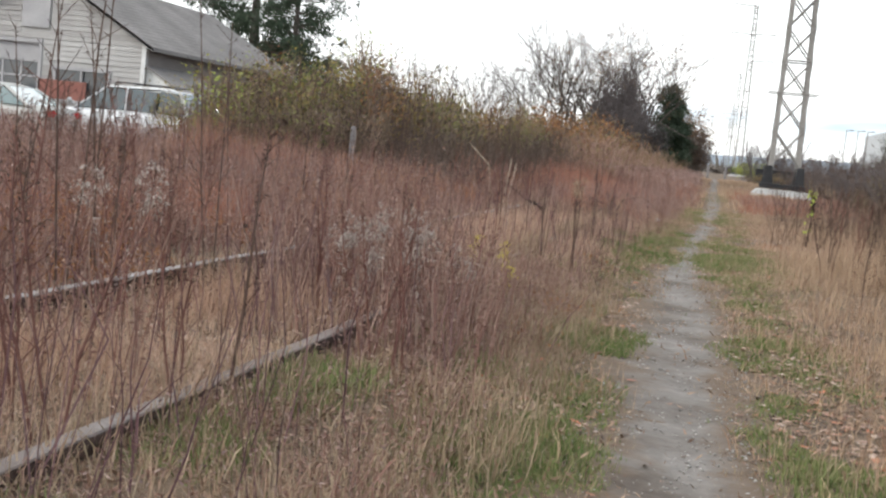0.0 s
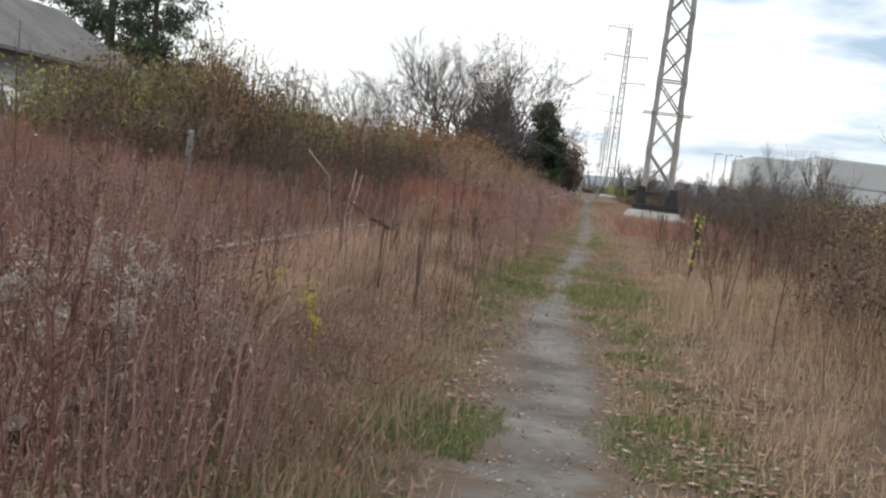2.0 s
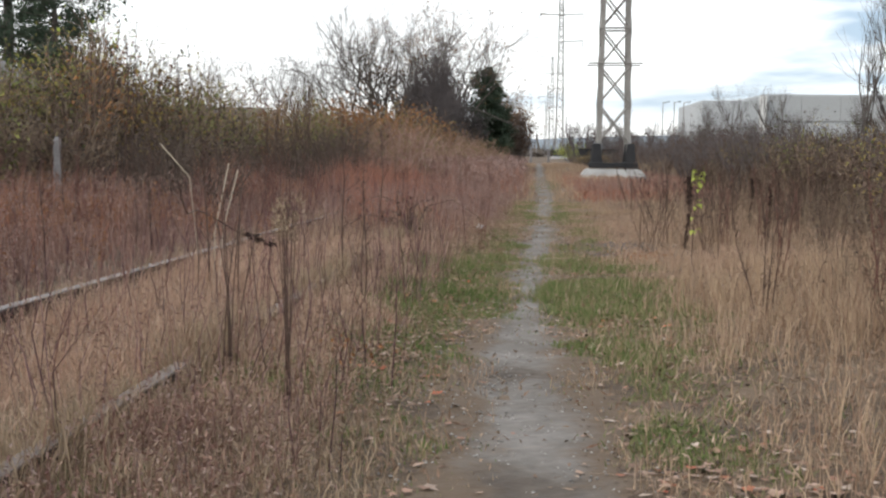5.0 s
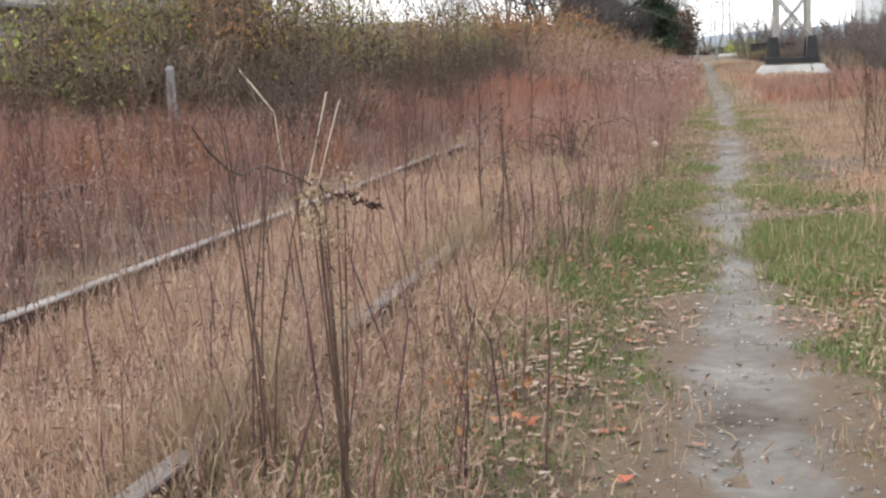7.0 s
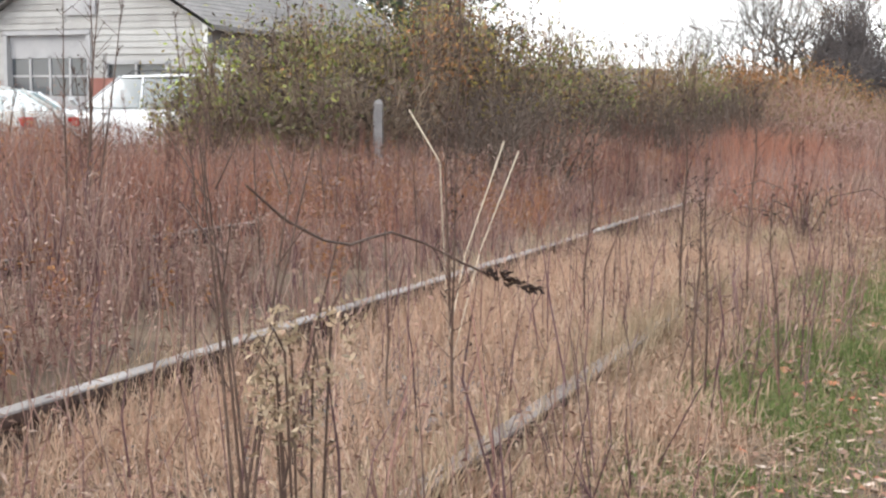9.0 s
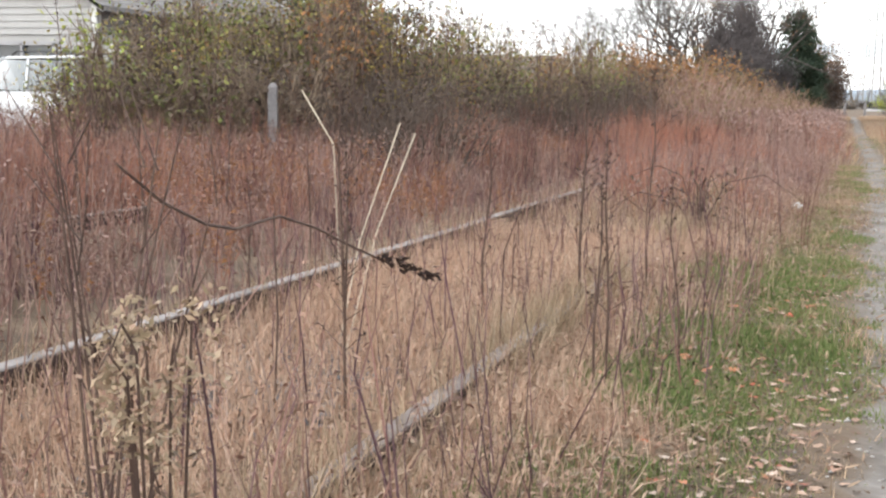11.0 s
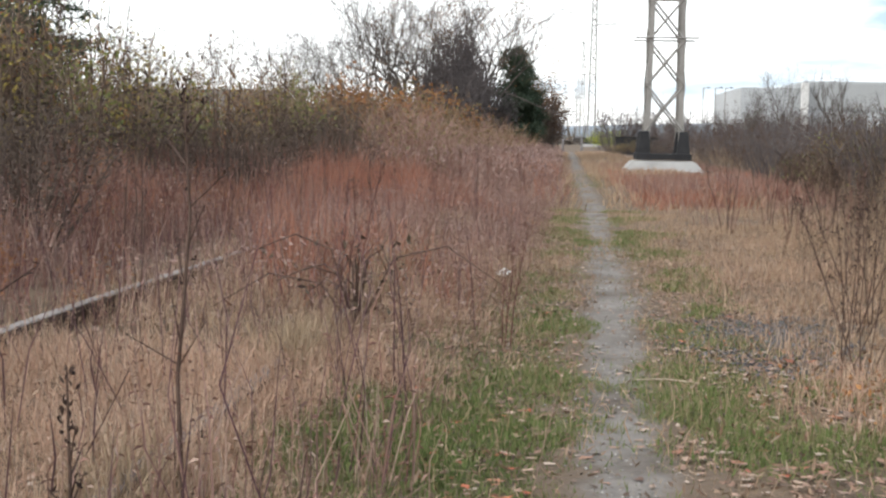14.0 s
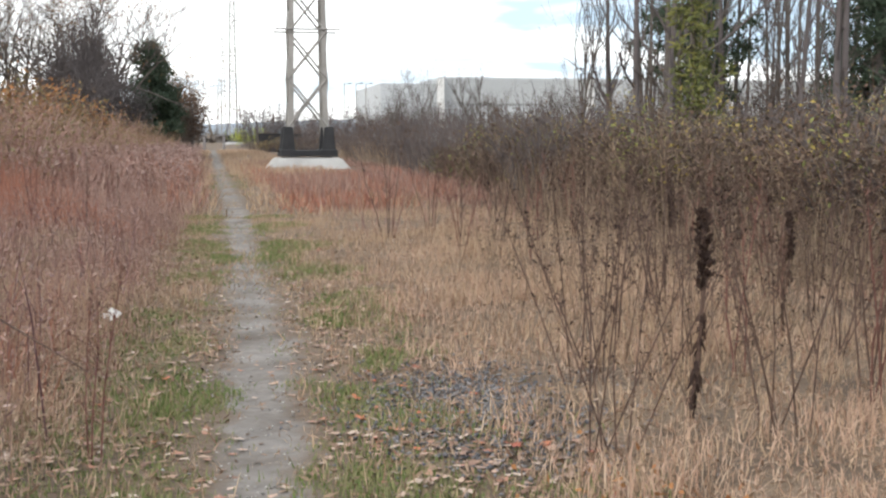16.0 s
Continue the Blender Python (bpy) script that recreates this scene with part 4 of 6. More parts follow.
def bare_tree(at, h, label, leafy=0, leaf_mat="orange_leaf", trunks=1, depth=4, r=0.12, group="bare trees", bark="bark", spread=0.75, first=0.34, up=0.22):
    ob = thing("tree", label, "tree", group, (at[0], at[1], gz(*at) - 0.05))
    tips = []
    for k in range(trunks):
        s = Shape()
        o = Vector((rnd(-0.4, 0.4), rnd(-0.4, 0.4), 0)) if trunks > 1 else Vector((0, 0, 0))
        grow(s, tips, o, tilt_dir(Vector((0, 0, 1)), 0.15), h * first, r * rnd(0.75, 1.1), depth, 2, up, 6, spread, 0.7)
        s.make("trunk", bark, ob, True)
    if leafy:
        leaf_cloud("crown", tips, leafy, 0.11, 0.13, leaf_mat, ob)
    return ob


def pole_tree(at, h, r, label, bark="bark", group="wood of bare trees"):
    """A tall forest tree: one slender leader with rising side limbs and twigs."""
    ob = thing("tree", label, "tree", group, (at[0], at[1], gz(*at) - 0.05))
    s, tips = Shape(), []
    pts, radii = [], []
    lx, ly = rnd(-0.06, 0.06), rnd(-0.06, 0.06)
    for k in range(9):
        f = k / 8
        pts.append(Vector((lx * h * f + 0.12 * math.sin(3 * f + at[0]), ly * h * f + 0.1 * math.cos(4 * f + at[1]), h * f)))
        radii.append(r * (1 - 0.85 * f))
    s.tube(pts, radii, 7)
    s.make("trunk", bark, ob, True)
    limbs = Shape()
    for k in range(random.randint(9, 15)):
        f = rnd(0.16, 0.97)
        j = min(7, int(f * 8))
        q = pts[j].lerp(pts[j + 1], f * 8 - j)
        a = rnd(0, 6.28)
        d = Vector((math.cos(a), math.sin(a), rnd(0.6, 1.5))).normalized()
        grow(limbs, tips, q, d, h * rnd(0.07, 0.16) * (1.25 - 0.5 * f), r * 0.34 * (1.1 - 0.7 * f), 2, 2, 0.25, 4, 0.6, 0.72)
    tagged(limbs.make("branchwork", bark, ob), kind="stuff")
    return ob


def pine(at, h, width, label, material="needles", bare=0.2, dens=1.0, group="pines"):
    """A trunk with tiers of limbs, each carrying ragged tufts of needles."""
    ob = thing("pine_tree", label, "tree", group, (at[0], at[1], gz(*at) - 0.05))
    t, limbs, tufts = Shape(), Shape(), []
    t.tube([(0, 0, 0), (0.1, 0.05, h * 0.4), (0, 0.1, h * 0.75), (0.05, 0, h)], [h * 0.022, h * 0.017, h * 0.01, 0.02], 7)
    tiers = int(h * 2.2)
    for k in range(tiers):
        f = k / tiers
        z = h * (bare + (1 - bare) * f)
        reach = width / 2 * (1 - f) ** 0.6 * (0.5 + 0.5 * min(1, f * 4 + 0.4))
        for j in range(random.randint(3, 5)):
            a, L = rnd(0, 6.28), reach * rnd(0.55, 1.15)
            end = Vector((math.cos(a) * L, math.sin(a) * L, z + L * rnd(-0.05, 0.25)))
            start = Vector((0, 0, z))
            limbs.tube([start, (start + end) / 2 + Vector((0, 0, -0.05 * L)), end], [0.035, 0.025, 0.01], 3)
            for c in range(int(max(3, L * 5) * dens)):
                tufts.append((start.lerp(end, rnd(0.3, 1.05)) + Vector((random.gauss(0, 0.16), random.gauss(0, 0.16), random.gauss(0, 0.1))), None))
    t.make("trunk", "bark", ob, True)
    tagged(limbs.make("branchwork", "bark", ob), kind="stuff")
    leaf_cloud("crown", tufts, 16, 0.32, 0.15, material, ob, 0.22)
    return ob


def bush(at, h, w, stems, leaf_mat, leaf_n, label, stem_mat="twig_grey", leaf=0.07, group="shrubs", low=0.25, bare=0.0):
    """Many arching stems from one stool with side twigs; each stem bears leaves of one of the kinds given, or none."""
    ob = thing("shrub", label, "shrub", group, (at[0], at[1], gz(*at) - 0.03))
    kinds = leaf_mat if isinstance(leaf_mat, tuple) else (leaf_mat,)
    s, tips = Shape(), {k: [] for k in kinds}
    for k in range(stems):
        a, out = rnd(0, 6.28), w / 2 * math.sqrt(random.random())
        hh = h * rnd(0.62, 1.08) * (1 - 0.25 * (out / (w / 2)) ** 2)
        b = Vector((math.cos(a) * out * 0.45, math.sin(a) * out * 0.45, 0))
        e = Vector((math.cos(a) * out, math.sin(a) * out, hh))
        m = b.lerp(e, 0.5) + Vector((rnd(-0.1, 0.1), rnd(-0.1, 0.1), hh * 0.06))
        r = 0.006 + 0.004 * h
        s.tube([b, m, e], [r, r * 0.7, r * 0.25], 3)
        own = kinds[int(len(kinds) * ((a / 6.28 + rnd(-0.12, 0.12)) % 1.0))]
        leafless = random.random() < bare
        for q in range(7):
            f = rnd(low, 1.0)
            p = (b.lerp(m, f * 2) if f < 0.5 else m.lerp(e, f * 2 - 1))
            d = tilt_dir(Vector((math.cos(a) * 0.4, math.sin(a) * 0.4, 0.7)), 0.7)
            L = h * rnd(0.1, 0.24)
            p2 = p + d * L
            s.tube([p, p2], [r * 0.45, r * 0.2], 3)
            if not leafless:
                tips[own] += [(p.lerp(p2, 0.6), d), (p2, d)]
    tagged(s.make("branchwork", stem_mat, ob), kind="stuff")
    total = sum(len(t) for t in tips.values())
    for k, t in tips.items():
        if leaf_n and t:
            random.shuffle(t)
            want = max(1, round(leaf_n / total))
            leaf_cloud("foliage", t[:max(1, leaf_n * len(t) // total)], want, leaf, min(0.15, 0.07 + 0.03 * h), k, ob)
    return ob


# the overgrown bank of shrubs behind the second track
random.seed(5)
BANK = (("green_leaf", "umber_leaf", "gold_leaf", "umber_leaf"), ("umber_leaf", "green_leaf", "umber_leaf", "ember_leaf"), ("green_leaf", "gold_leaf", "umber_leaf", "green_leaf"), ("umber_leaf", "ember_leaf", "gold_leaf"))
for k in range(24):
    bx, by = -7.6 - 0.15 * k + rnd(-0.4, 0.4), 24.4 + rnd(0, 4.0) + 0.05 * k
    bush((bx, by), rnd(1.8, 3.1) - 0.02 * k, rnd(1.5, 2.4), 46, BANK[k % 4], 1900, "tangled shrub with green, gold and brown leaves", "brown_stalk", 0.078, "bank of shrubs", 0.3, 0.15)
for k in range(20):
    bx, by = -6.2 - rnd(0, 2.4), 26.5 + 1.1 * k + rnd(-0.5, 0.5)
    bush((bx, by), rnd(1.8, 3.0), rnd(1.7, 2.6), 46, BANK[k % 4] if k < 11 else ("umber_leaf", "ember_leaf", "russet_leaf"), 1700, "dense shrub with green, russet and gold leaves", "brown_stalk", 0.08, "bank of shrubs", 0.3, 0.2)
for k in range(20):
    bx, by = -5.0 - rnd(0, 3.8), 46 + 1.45 * k + rnd(-0.8, 0.8)
    bush((bx, by), rnd(1.9, 2.9), 3.0, 50, ("ember_leaf", "russet_leaf") if k % 2 else ("umber_leaf", "ember_leaf"), 1300, "shrub with orange-brown autumn leaves", "brown_stalk", 0.14, "bank of shrubs")
for k in range(18):
    bx, by = -2.6 - rnd(0, 2.2), 37 + 2.5 * k
    bush((bx, by), rnd(1.2, 1.9), 2.4, 60, "russet_leaf", 1000, "red-brown thicket beside the path far off", "red_stalk", 0.07, "far thicket")
for k in range(22):
    bx, by = -4.6 - rnd(0, 1.8), 22.5 + 1.9 * k
    bush((bx, by), rnd(1.2, 1.85), 2.1, 62, ("umber_leaf", "brown_leaf", "umber_leaf"), 1000, "bare dark brown thicket among red grass", "umber_stalk", 0.05, "dark thicket")
for k in range(9):
    bx, by = -6.6 - rnd(0, 1.5) - 0.25 * k, 23.6 + rnd(0, 0.8)
    bush((bx, by), rnd(1.3, 1.9), 1.9, 50, ("umber_leaf", "green_leaf", "umber_leaf"), 900, "low leafy shrub at the foot of the bank", "brown_stalk", 0.085, "bank of shrubs")
bush((-9.3, 30.5), 3.6, 1.5, 40, "lime_leaf", 700, "taller shrub with bright yellow leaves", "brown_stalk", 0.1, "bank of shrubs")
for bx, by, bh in ((-11.6, 26.6, 2.0), (-12.4, 27.2, 1.9), (-10.9, 27.4, 2.5)):
    bush((bx, by), bh, 1.9, 42, ("green_leaf", "gold_leaf", "green_leaf"), 1300, "leafy yellow-green shrub before the car park", "brown_stalk", 0.08, "bank of shrubs", 0.2)
bush((-10.7, 25.4), 2.4, 1.7, 40, "lime_leaf", 700, "shrub with fresh yellow-green leaves", "brown_stalk", 0.09, "bank of shrubs")

# thicket right of the path
for k in range(18):
    y0 = 8 + 1.75 * k
    bx = 2.7 + rnd(0, 1.2) + 1.9 * float(ramp01(y0, 15, 20))
    bush((bx, y0), rnd(1.0, 1.5), 2.0, 60, ("umber_leaf", "brown_leaf", "umber_leaf"), 1500, "dark brown withered thicket", "brown_stalk", 0.055, "thicket by the path")
for k in range(34):
    bx, by = 4.9 + rnd(0, 5.8), 11 + 1.1 * k + rnd(-0.6, 0.6)
    bush((bx, by), rnd(1.35, 1.95), 2.7, 80, ("brown_leaf", "umber_leaf"), 900, "grey leafless shrub with fine twigs", "twig_grey", 0.045, "grey shrubs")
for k in range(12):
    bx, by = 6.2 + rnd(0, 4.5) + 0.2 * k, 21.0 + 1.2 * k
    bush((bx, by), rnd(1.5, 2.1), 2.3, 44, "olive_leaf", 1300, "shrub with thin olive and yellow leaves", "twig_grey", 0.05, "leafy shrubs")
for k in range(40):
    by = 44 + rnd(0, 64)
    bush((6 + rnd(0, 1) * (by * 0.4 - 4), by), rnd(1.5, 2.3), 4.2, 56, "brown_leaf", 900, "brown scrub in the far field", "twig_grey", 0.09, "far scrub")

for bx, by, bh in ((4.7, 19.4, 1.25), (5.4, 20.6, 1.5), (5.0, 22.2, 1.4), (6.2, 21.8, 1.7), (6.6, 23.8, 1.8)):
    bush((bx, by), bh, 1.8, 50, ("green_leaf", "umber_leaf", "gold_leaf", "umber_leaf"), 1500, "shrub with small olive and yellow leaves", "brown_stalk", 0.055, "leafy shrubs")
for k in range(30):
    bx, by = 4.35 + rnd(0, 1.1) + (0.9 if k % 2 else 0.0) + 0.03 * k, 21.4 + 0.8 * k + rnd(-0.4, 0.4)
    kinds = (("umber_leaf", "brown_leaf", "russet_leaf"), ("umber_leaf", "green_leaf", "umber_leaf", "gold_leaf"), ("umber_leaf", "brown_leaf", "gold_leaf"))[k % 3]
    bush((bx, by), rnd(0.95, 1.8), rnd(1.6, 2.4), 60, kinds, 1700, "dense dark brown shrub with withered leaves", ("umber_stalk", "twig_grey")[k % 2], 0.06, "dark shrubs beside the path", 0.1)

# trees at the far end of the bank
random.seed(8)
for k in range(9):
    by = rnd(80, 92)
    bare_tree((-0.138 * by + k * 0.78, by), rnd(13.0, 15.5) - (1.2 if k < 3 else 0), "tall bare tree with a few brown leaves", 5 if k > 3 else 0, "orange_leaf", 2, 5, 0.095, "bare trees", "bark", 0.92, 0.33, 0.13)
for k in range(8):
    by = rnd(66, 78)
    bare_tree((-19.5 + k * 1.3, by), rnd(8.0, 10.0), "bare grey young tree", 0, "orange_leaf", 2, 5, 0.055, "bare trees", "bark", 0.95, 0.33, 0.12)
for bx, by, bh, bw in ((-6.0, 75, 6.9, 2.5), (-5.3, 73.5, 4.8, 2.2), (-6.9, 74, 5.0, 2.4), (-4.4, 76, 3.5, 2.3), (-5.6, 72, 4.0, 2.6)):
    bush((bx, by), bh, bw, 190, "twig_grey", 6500, "tall dense dark brown leafless tree-like shrub", "twig_grey", 0.11, "dark tall shrubs")
pine((-3.6, 86), 6.6, 4.0, "dark green pine tree at the bank's end", dens=2.4, bare=0.1)
pine((-3.0, 87.5), 5.6, 3.4, "smaller dark pine at the bank's end", dens=1.4, bare=0.1)
bush((-2.2, 95), 5.4, 2.6, 70, "orange_leaf", 5000, "small tree with rust-red leaves", "bark", 0.15, "rust trees")
bush((-1.6, 93), 3.8, 2.2, 70, "brown_leaf", 4000, "dark leafy shrub beyond the pine", "bark", 0.15, "rust trees")

# pines behind the barn
pine((-24.2, 60), 14.5, 10.5, "large dark pine behind the barn", dens=0.8, bare=0.15)
pine((-20.8, 57), 10.0, 7.8, "ragged dark green pine behind the barn", dens=0.6, bare=0.25)

# wood right of the path
random.seed(9)
for k in range(54):
    by = rnd(54, 84)
    b = 0.345 + 0.30 * k / 53 + rnd(-0.012, 0.012)
    pole_tree((-0.36 + b * (by - 15.6), by), rnd(11, 17), rnd(0.07, 0.17), "tall slender bare grey tree", "bark" if k % 3 else "twig_grey")
for k in range(14):
    by = rnd(60, 84)
    b = 0.37 + 0.4 * k / 13
    bush((-0.36 + b * (by - 15.6), by), rnd(3.0, 5.0), 4.5, 70, "brown_leaf", 1500, "leafless undergrowth of the wood", "twig_grey", 0.1, "undergrowth of the wood")
bare_tree((-0.36 + 0.305 * 52, 67), 9, "thin pale leaning bare tree", 0, "orange_leaf", 2, 4, 0.06, "wood of bare trees", "bark", 0.5, 0.45)
pine((-0.36 + 0.412 * 36, 51.6), 7.2, 2.6, "yellow-green conifer at the wood's edge", "needles_yellow", 0.04, 0.9)
pine((-0.36 + 0.415 * 50, 66), 13.5, 6.2, "dark conifer in the bare wood", "needles", 0.22, 1.1)
pine((-0.36 + 0.585 * 44, 59.5), 12, 5.0, "dark conifer at the wood's edge", "needles", 0.12, 1.3)
for bx, by, bh in ((21.5, 84, 7.0), (27.5, 90, 7.5), (31, 96, 7.0), (12.5, 100, 6.5), (16.6, 92, 7.6), (15.3, 108, 8.6), (19.5, 98, 6.5), (24, 100, 6.2)):
    bare_tree((bx, by), bh, "bare spreading tree before the warehouse", 0, "orange_leaf", 2, 5, 0.075, "bare trees", "bark", 0.75)
for k in range(7):
    bare_tree((6.5 + 3.2 * k, 235 + rnd(0, 30)), rnd(8, 11), "hazy bare tree far off", 0, "orange_leaf", 2, 4, 0.16, "far trees", "twig_grey", 0.8)
for k in range(10):
    by = 122 + rnd(0, 30)
    bush((4.5 + 2.1 * k, by), rnd(3.0, 4.4), 5.0, 80, "brown_leaf", 500, "brown leafless tree row far off", "twig_grey", 0.2, "far tree row")
for k in range(6):
    bush((3.4 + 0.9 * k, 107 + rnd(-1, 1)), rnd(0.8, 1.2), 2.0, 40, "russet_leaf", 700, "low brown shrub before the dark wall", "twig_grey", 0.1, "far scrub")
for k in range(18):
    by = 135 + rnd(0, 60)
    bush((-0.36 + (0.15 + 0.3 * k / 17) * (by - 15.6), by), rnd(3.6, 6.0), 6.5, 70, "twig_grey", 1500, "hazy leafless thicket before the warehouse", "twig_grey", 0.16, "far tree row")
bush((3.9, 150), 2.2, 5, 50, "lime_leaf", 900, "yellow shrub beside the path far off", "twig_grey", 0.25, "far tree row")


# ---- fence post ----
post = thing("fence_post", "weathered grey wooden post leaning in the weeds", "post", at=(-7.06, 23.2, gz(-7.06, 23.2) - 0.05), turn=20)
Shape().loft([[(sx * r, sy * r, z) for sx, sy in ((-1, -1), (1, -1), (1, 1), (-1, 1))] for z, r in ((0, 0.062), (0.7, 0.058), (1.2, 0.052), (1.25, 0.03))]).make("shaft", "old_wood", post)


# ---- pylons ----
def pylon(at, h, group="power line pylons"):
    """A slim square lattice tower: four angle legs, braced bays, a bar ring, side arms with insulators."""
    ob = thing("pylon", "slim grey steel lattice pylon of a power line", "pylon", group, (*at, gz(*at)))
    w0, w1, z0 = 0.72, 0.32, 0.46
    half = lambda z: w0 + (w1 - w0) * (z - z0) / (h - z0)
    corners = [(-1, -1), (1, -1), (1, 1), (-1, 1)]
    for sx, sy in corners:
        leg = Shape()
        t, a = 0.02, 0.19
        rings = []
        for z in np.linspace(z0, h, 8):
            c = half(z)
            f = 1 - 0.45 * (z - z0) / (h - z0)
            pr = [(0, 0), (-a * f, 0), (-a * f, -t), (-t, -t), (-t, -a * f), (0, -a * f)]
            rings.append([(sx * (c + px), sy * (c + py), z) for px, py in (pr if sx * sy > 0 else pr[::-1])])
        leg.loft(rings).make("leg", "galvanised", ob)
        foot = Shape()
        foot.loft([[(sx * w0 + dx * r, sy * w0 + dy * r, z) for dx, dy in corners] for z, r in ((0.44, 0.30), (0.66, 0.29), (0.70, 0.23), (1.45, 0.16), (1.5, 0.13))]).make("footing", "tar", ob)
    Shape().box((0, 0, 0.55), (1.95, 1.95, 0.2)).make("base_frame", "tar", ob, bevel=0.03)
    z, k = 1.5, 0
    while z < h - 1.2:
        bay = 1.75 - 0.03 * z
        for s, (p, q) in enumerate(((0, 1), (1, 2), (2, 3), (3, 0))):
            (ax, ay), (bx, by) = corners[p], corners[q]
            lo, hi = half(z), half(z + bay)
            for (ux, uy), (vx, vy) in (((ax, ay), (bx, by)), ((bx, by), (ax, ay))):
                Shape().tube([(ux * lo, uy * lo, z), (vx * hi, vy * hi, z + bay)], [0.04, 0.04], 4).make("brace", "galvanised", ob)
            if k % 3 == 2:
                Shape().tube([(ax * hi, ay * hi, z + bay), (bx * hi, by * hi, z + bay)], [0.04, 0.04], 4).make("strut", "galvanised", ob)
        z += bay
        k += 1
    for zz in (4.95,):
        for s in (-1, 1):
            c = half(zz)
            Shape().tube([(-c - 0.5, s * (c + 0.05), zz), (c + 0.5, s * (c + 0.05), zz)], [0.03, 0.03], 4).make("bar", "galvanised", ob)
    for zz, side in ((h * 0.66, 1), (h * 0.81, -1), (h * 0.81, 1), (h * 0.97, -1)):
        c = half(zz)
        Shape().tube([(0, 0, zz), (side * 3.7, 0, zz + 0.15)], [0.11, 0.07], 5).tube([(0, 0, zz + 0.9), (side * 3.7, 0, zz + 0.2)], [0.04, 0.03], 4).make("arm", "galvanised", ob)
        ins = Shape()
        ins.tube([(side * 3.65, 0, zz + 0.12 - 0.11 * j) for j in range(12)], [0.07 if j % 2 else 0.03 for j in range(12)], 6).make("insulator", "tar", ob)
    return ob


first_pylon = pylon((3.15, 60.0), 30.0)
for py, px in ((215, 3.6), (370, 4.0), (525, 4.2), (700, 4.4)):
    copy_thing(first_pylon, pose(px, py, 0))
plinth = thing("plinth", "pale weathered concrete plinth under the steel pylon", "plinth", at=(3.15, 60.0, 0))
Shape().loft([[(sx * r, sy * r, z) for sx, sy in ((-1, -1), (1, -1), (1, 1), (-1, 1))] for z, r in ((-0.3, 1.55), (0.0, 1.5), (0.36, 1.22), (0.455, 1.12))]).make("block", "concrete", plinth, bevel=0.04)
for py, px in ((215, 3.6), (370, 4.0), (525, 4.2), (700, 4.4)):
    copy_thing(plinth, pose(px, py, 0))


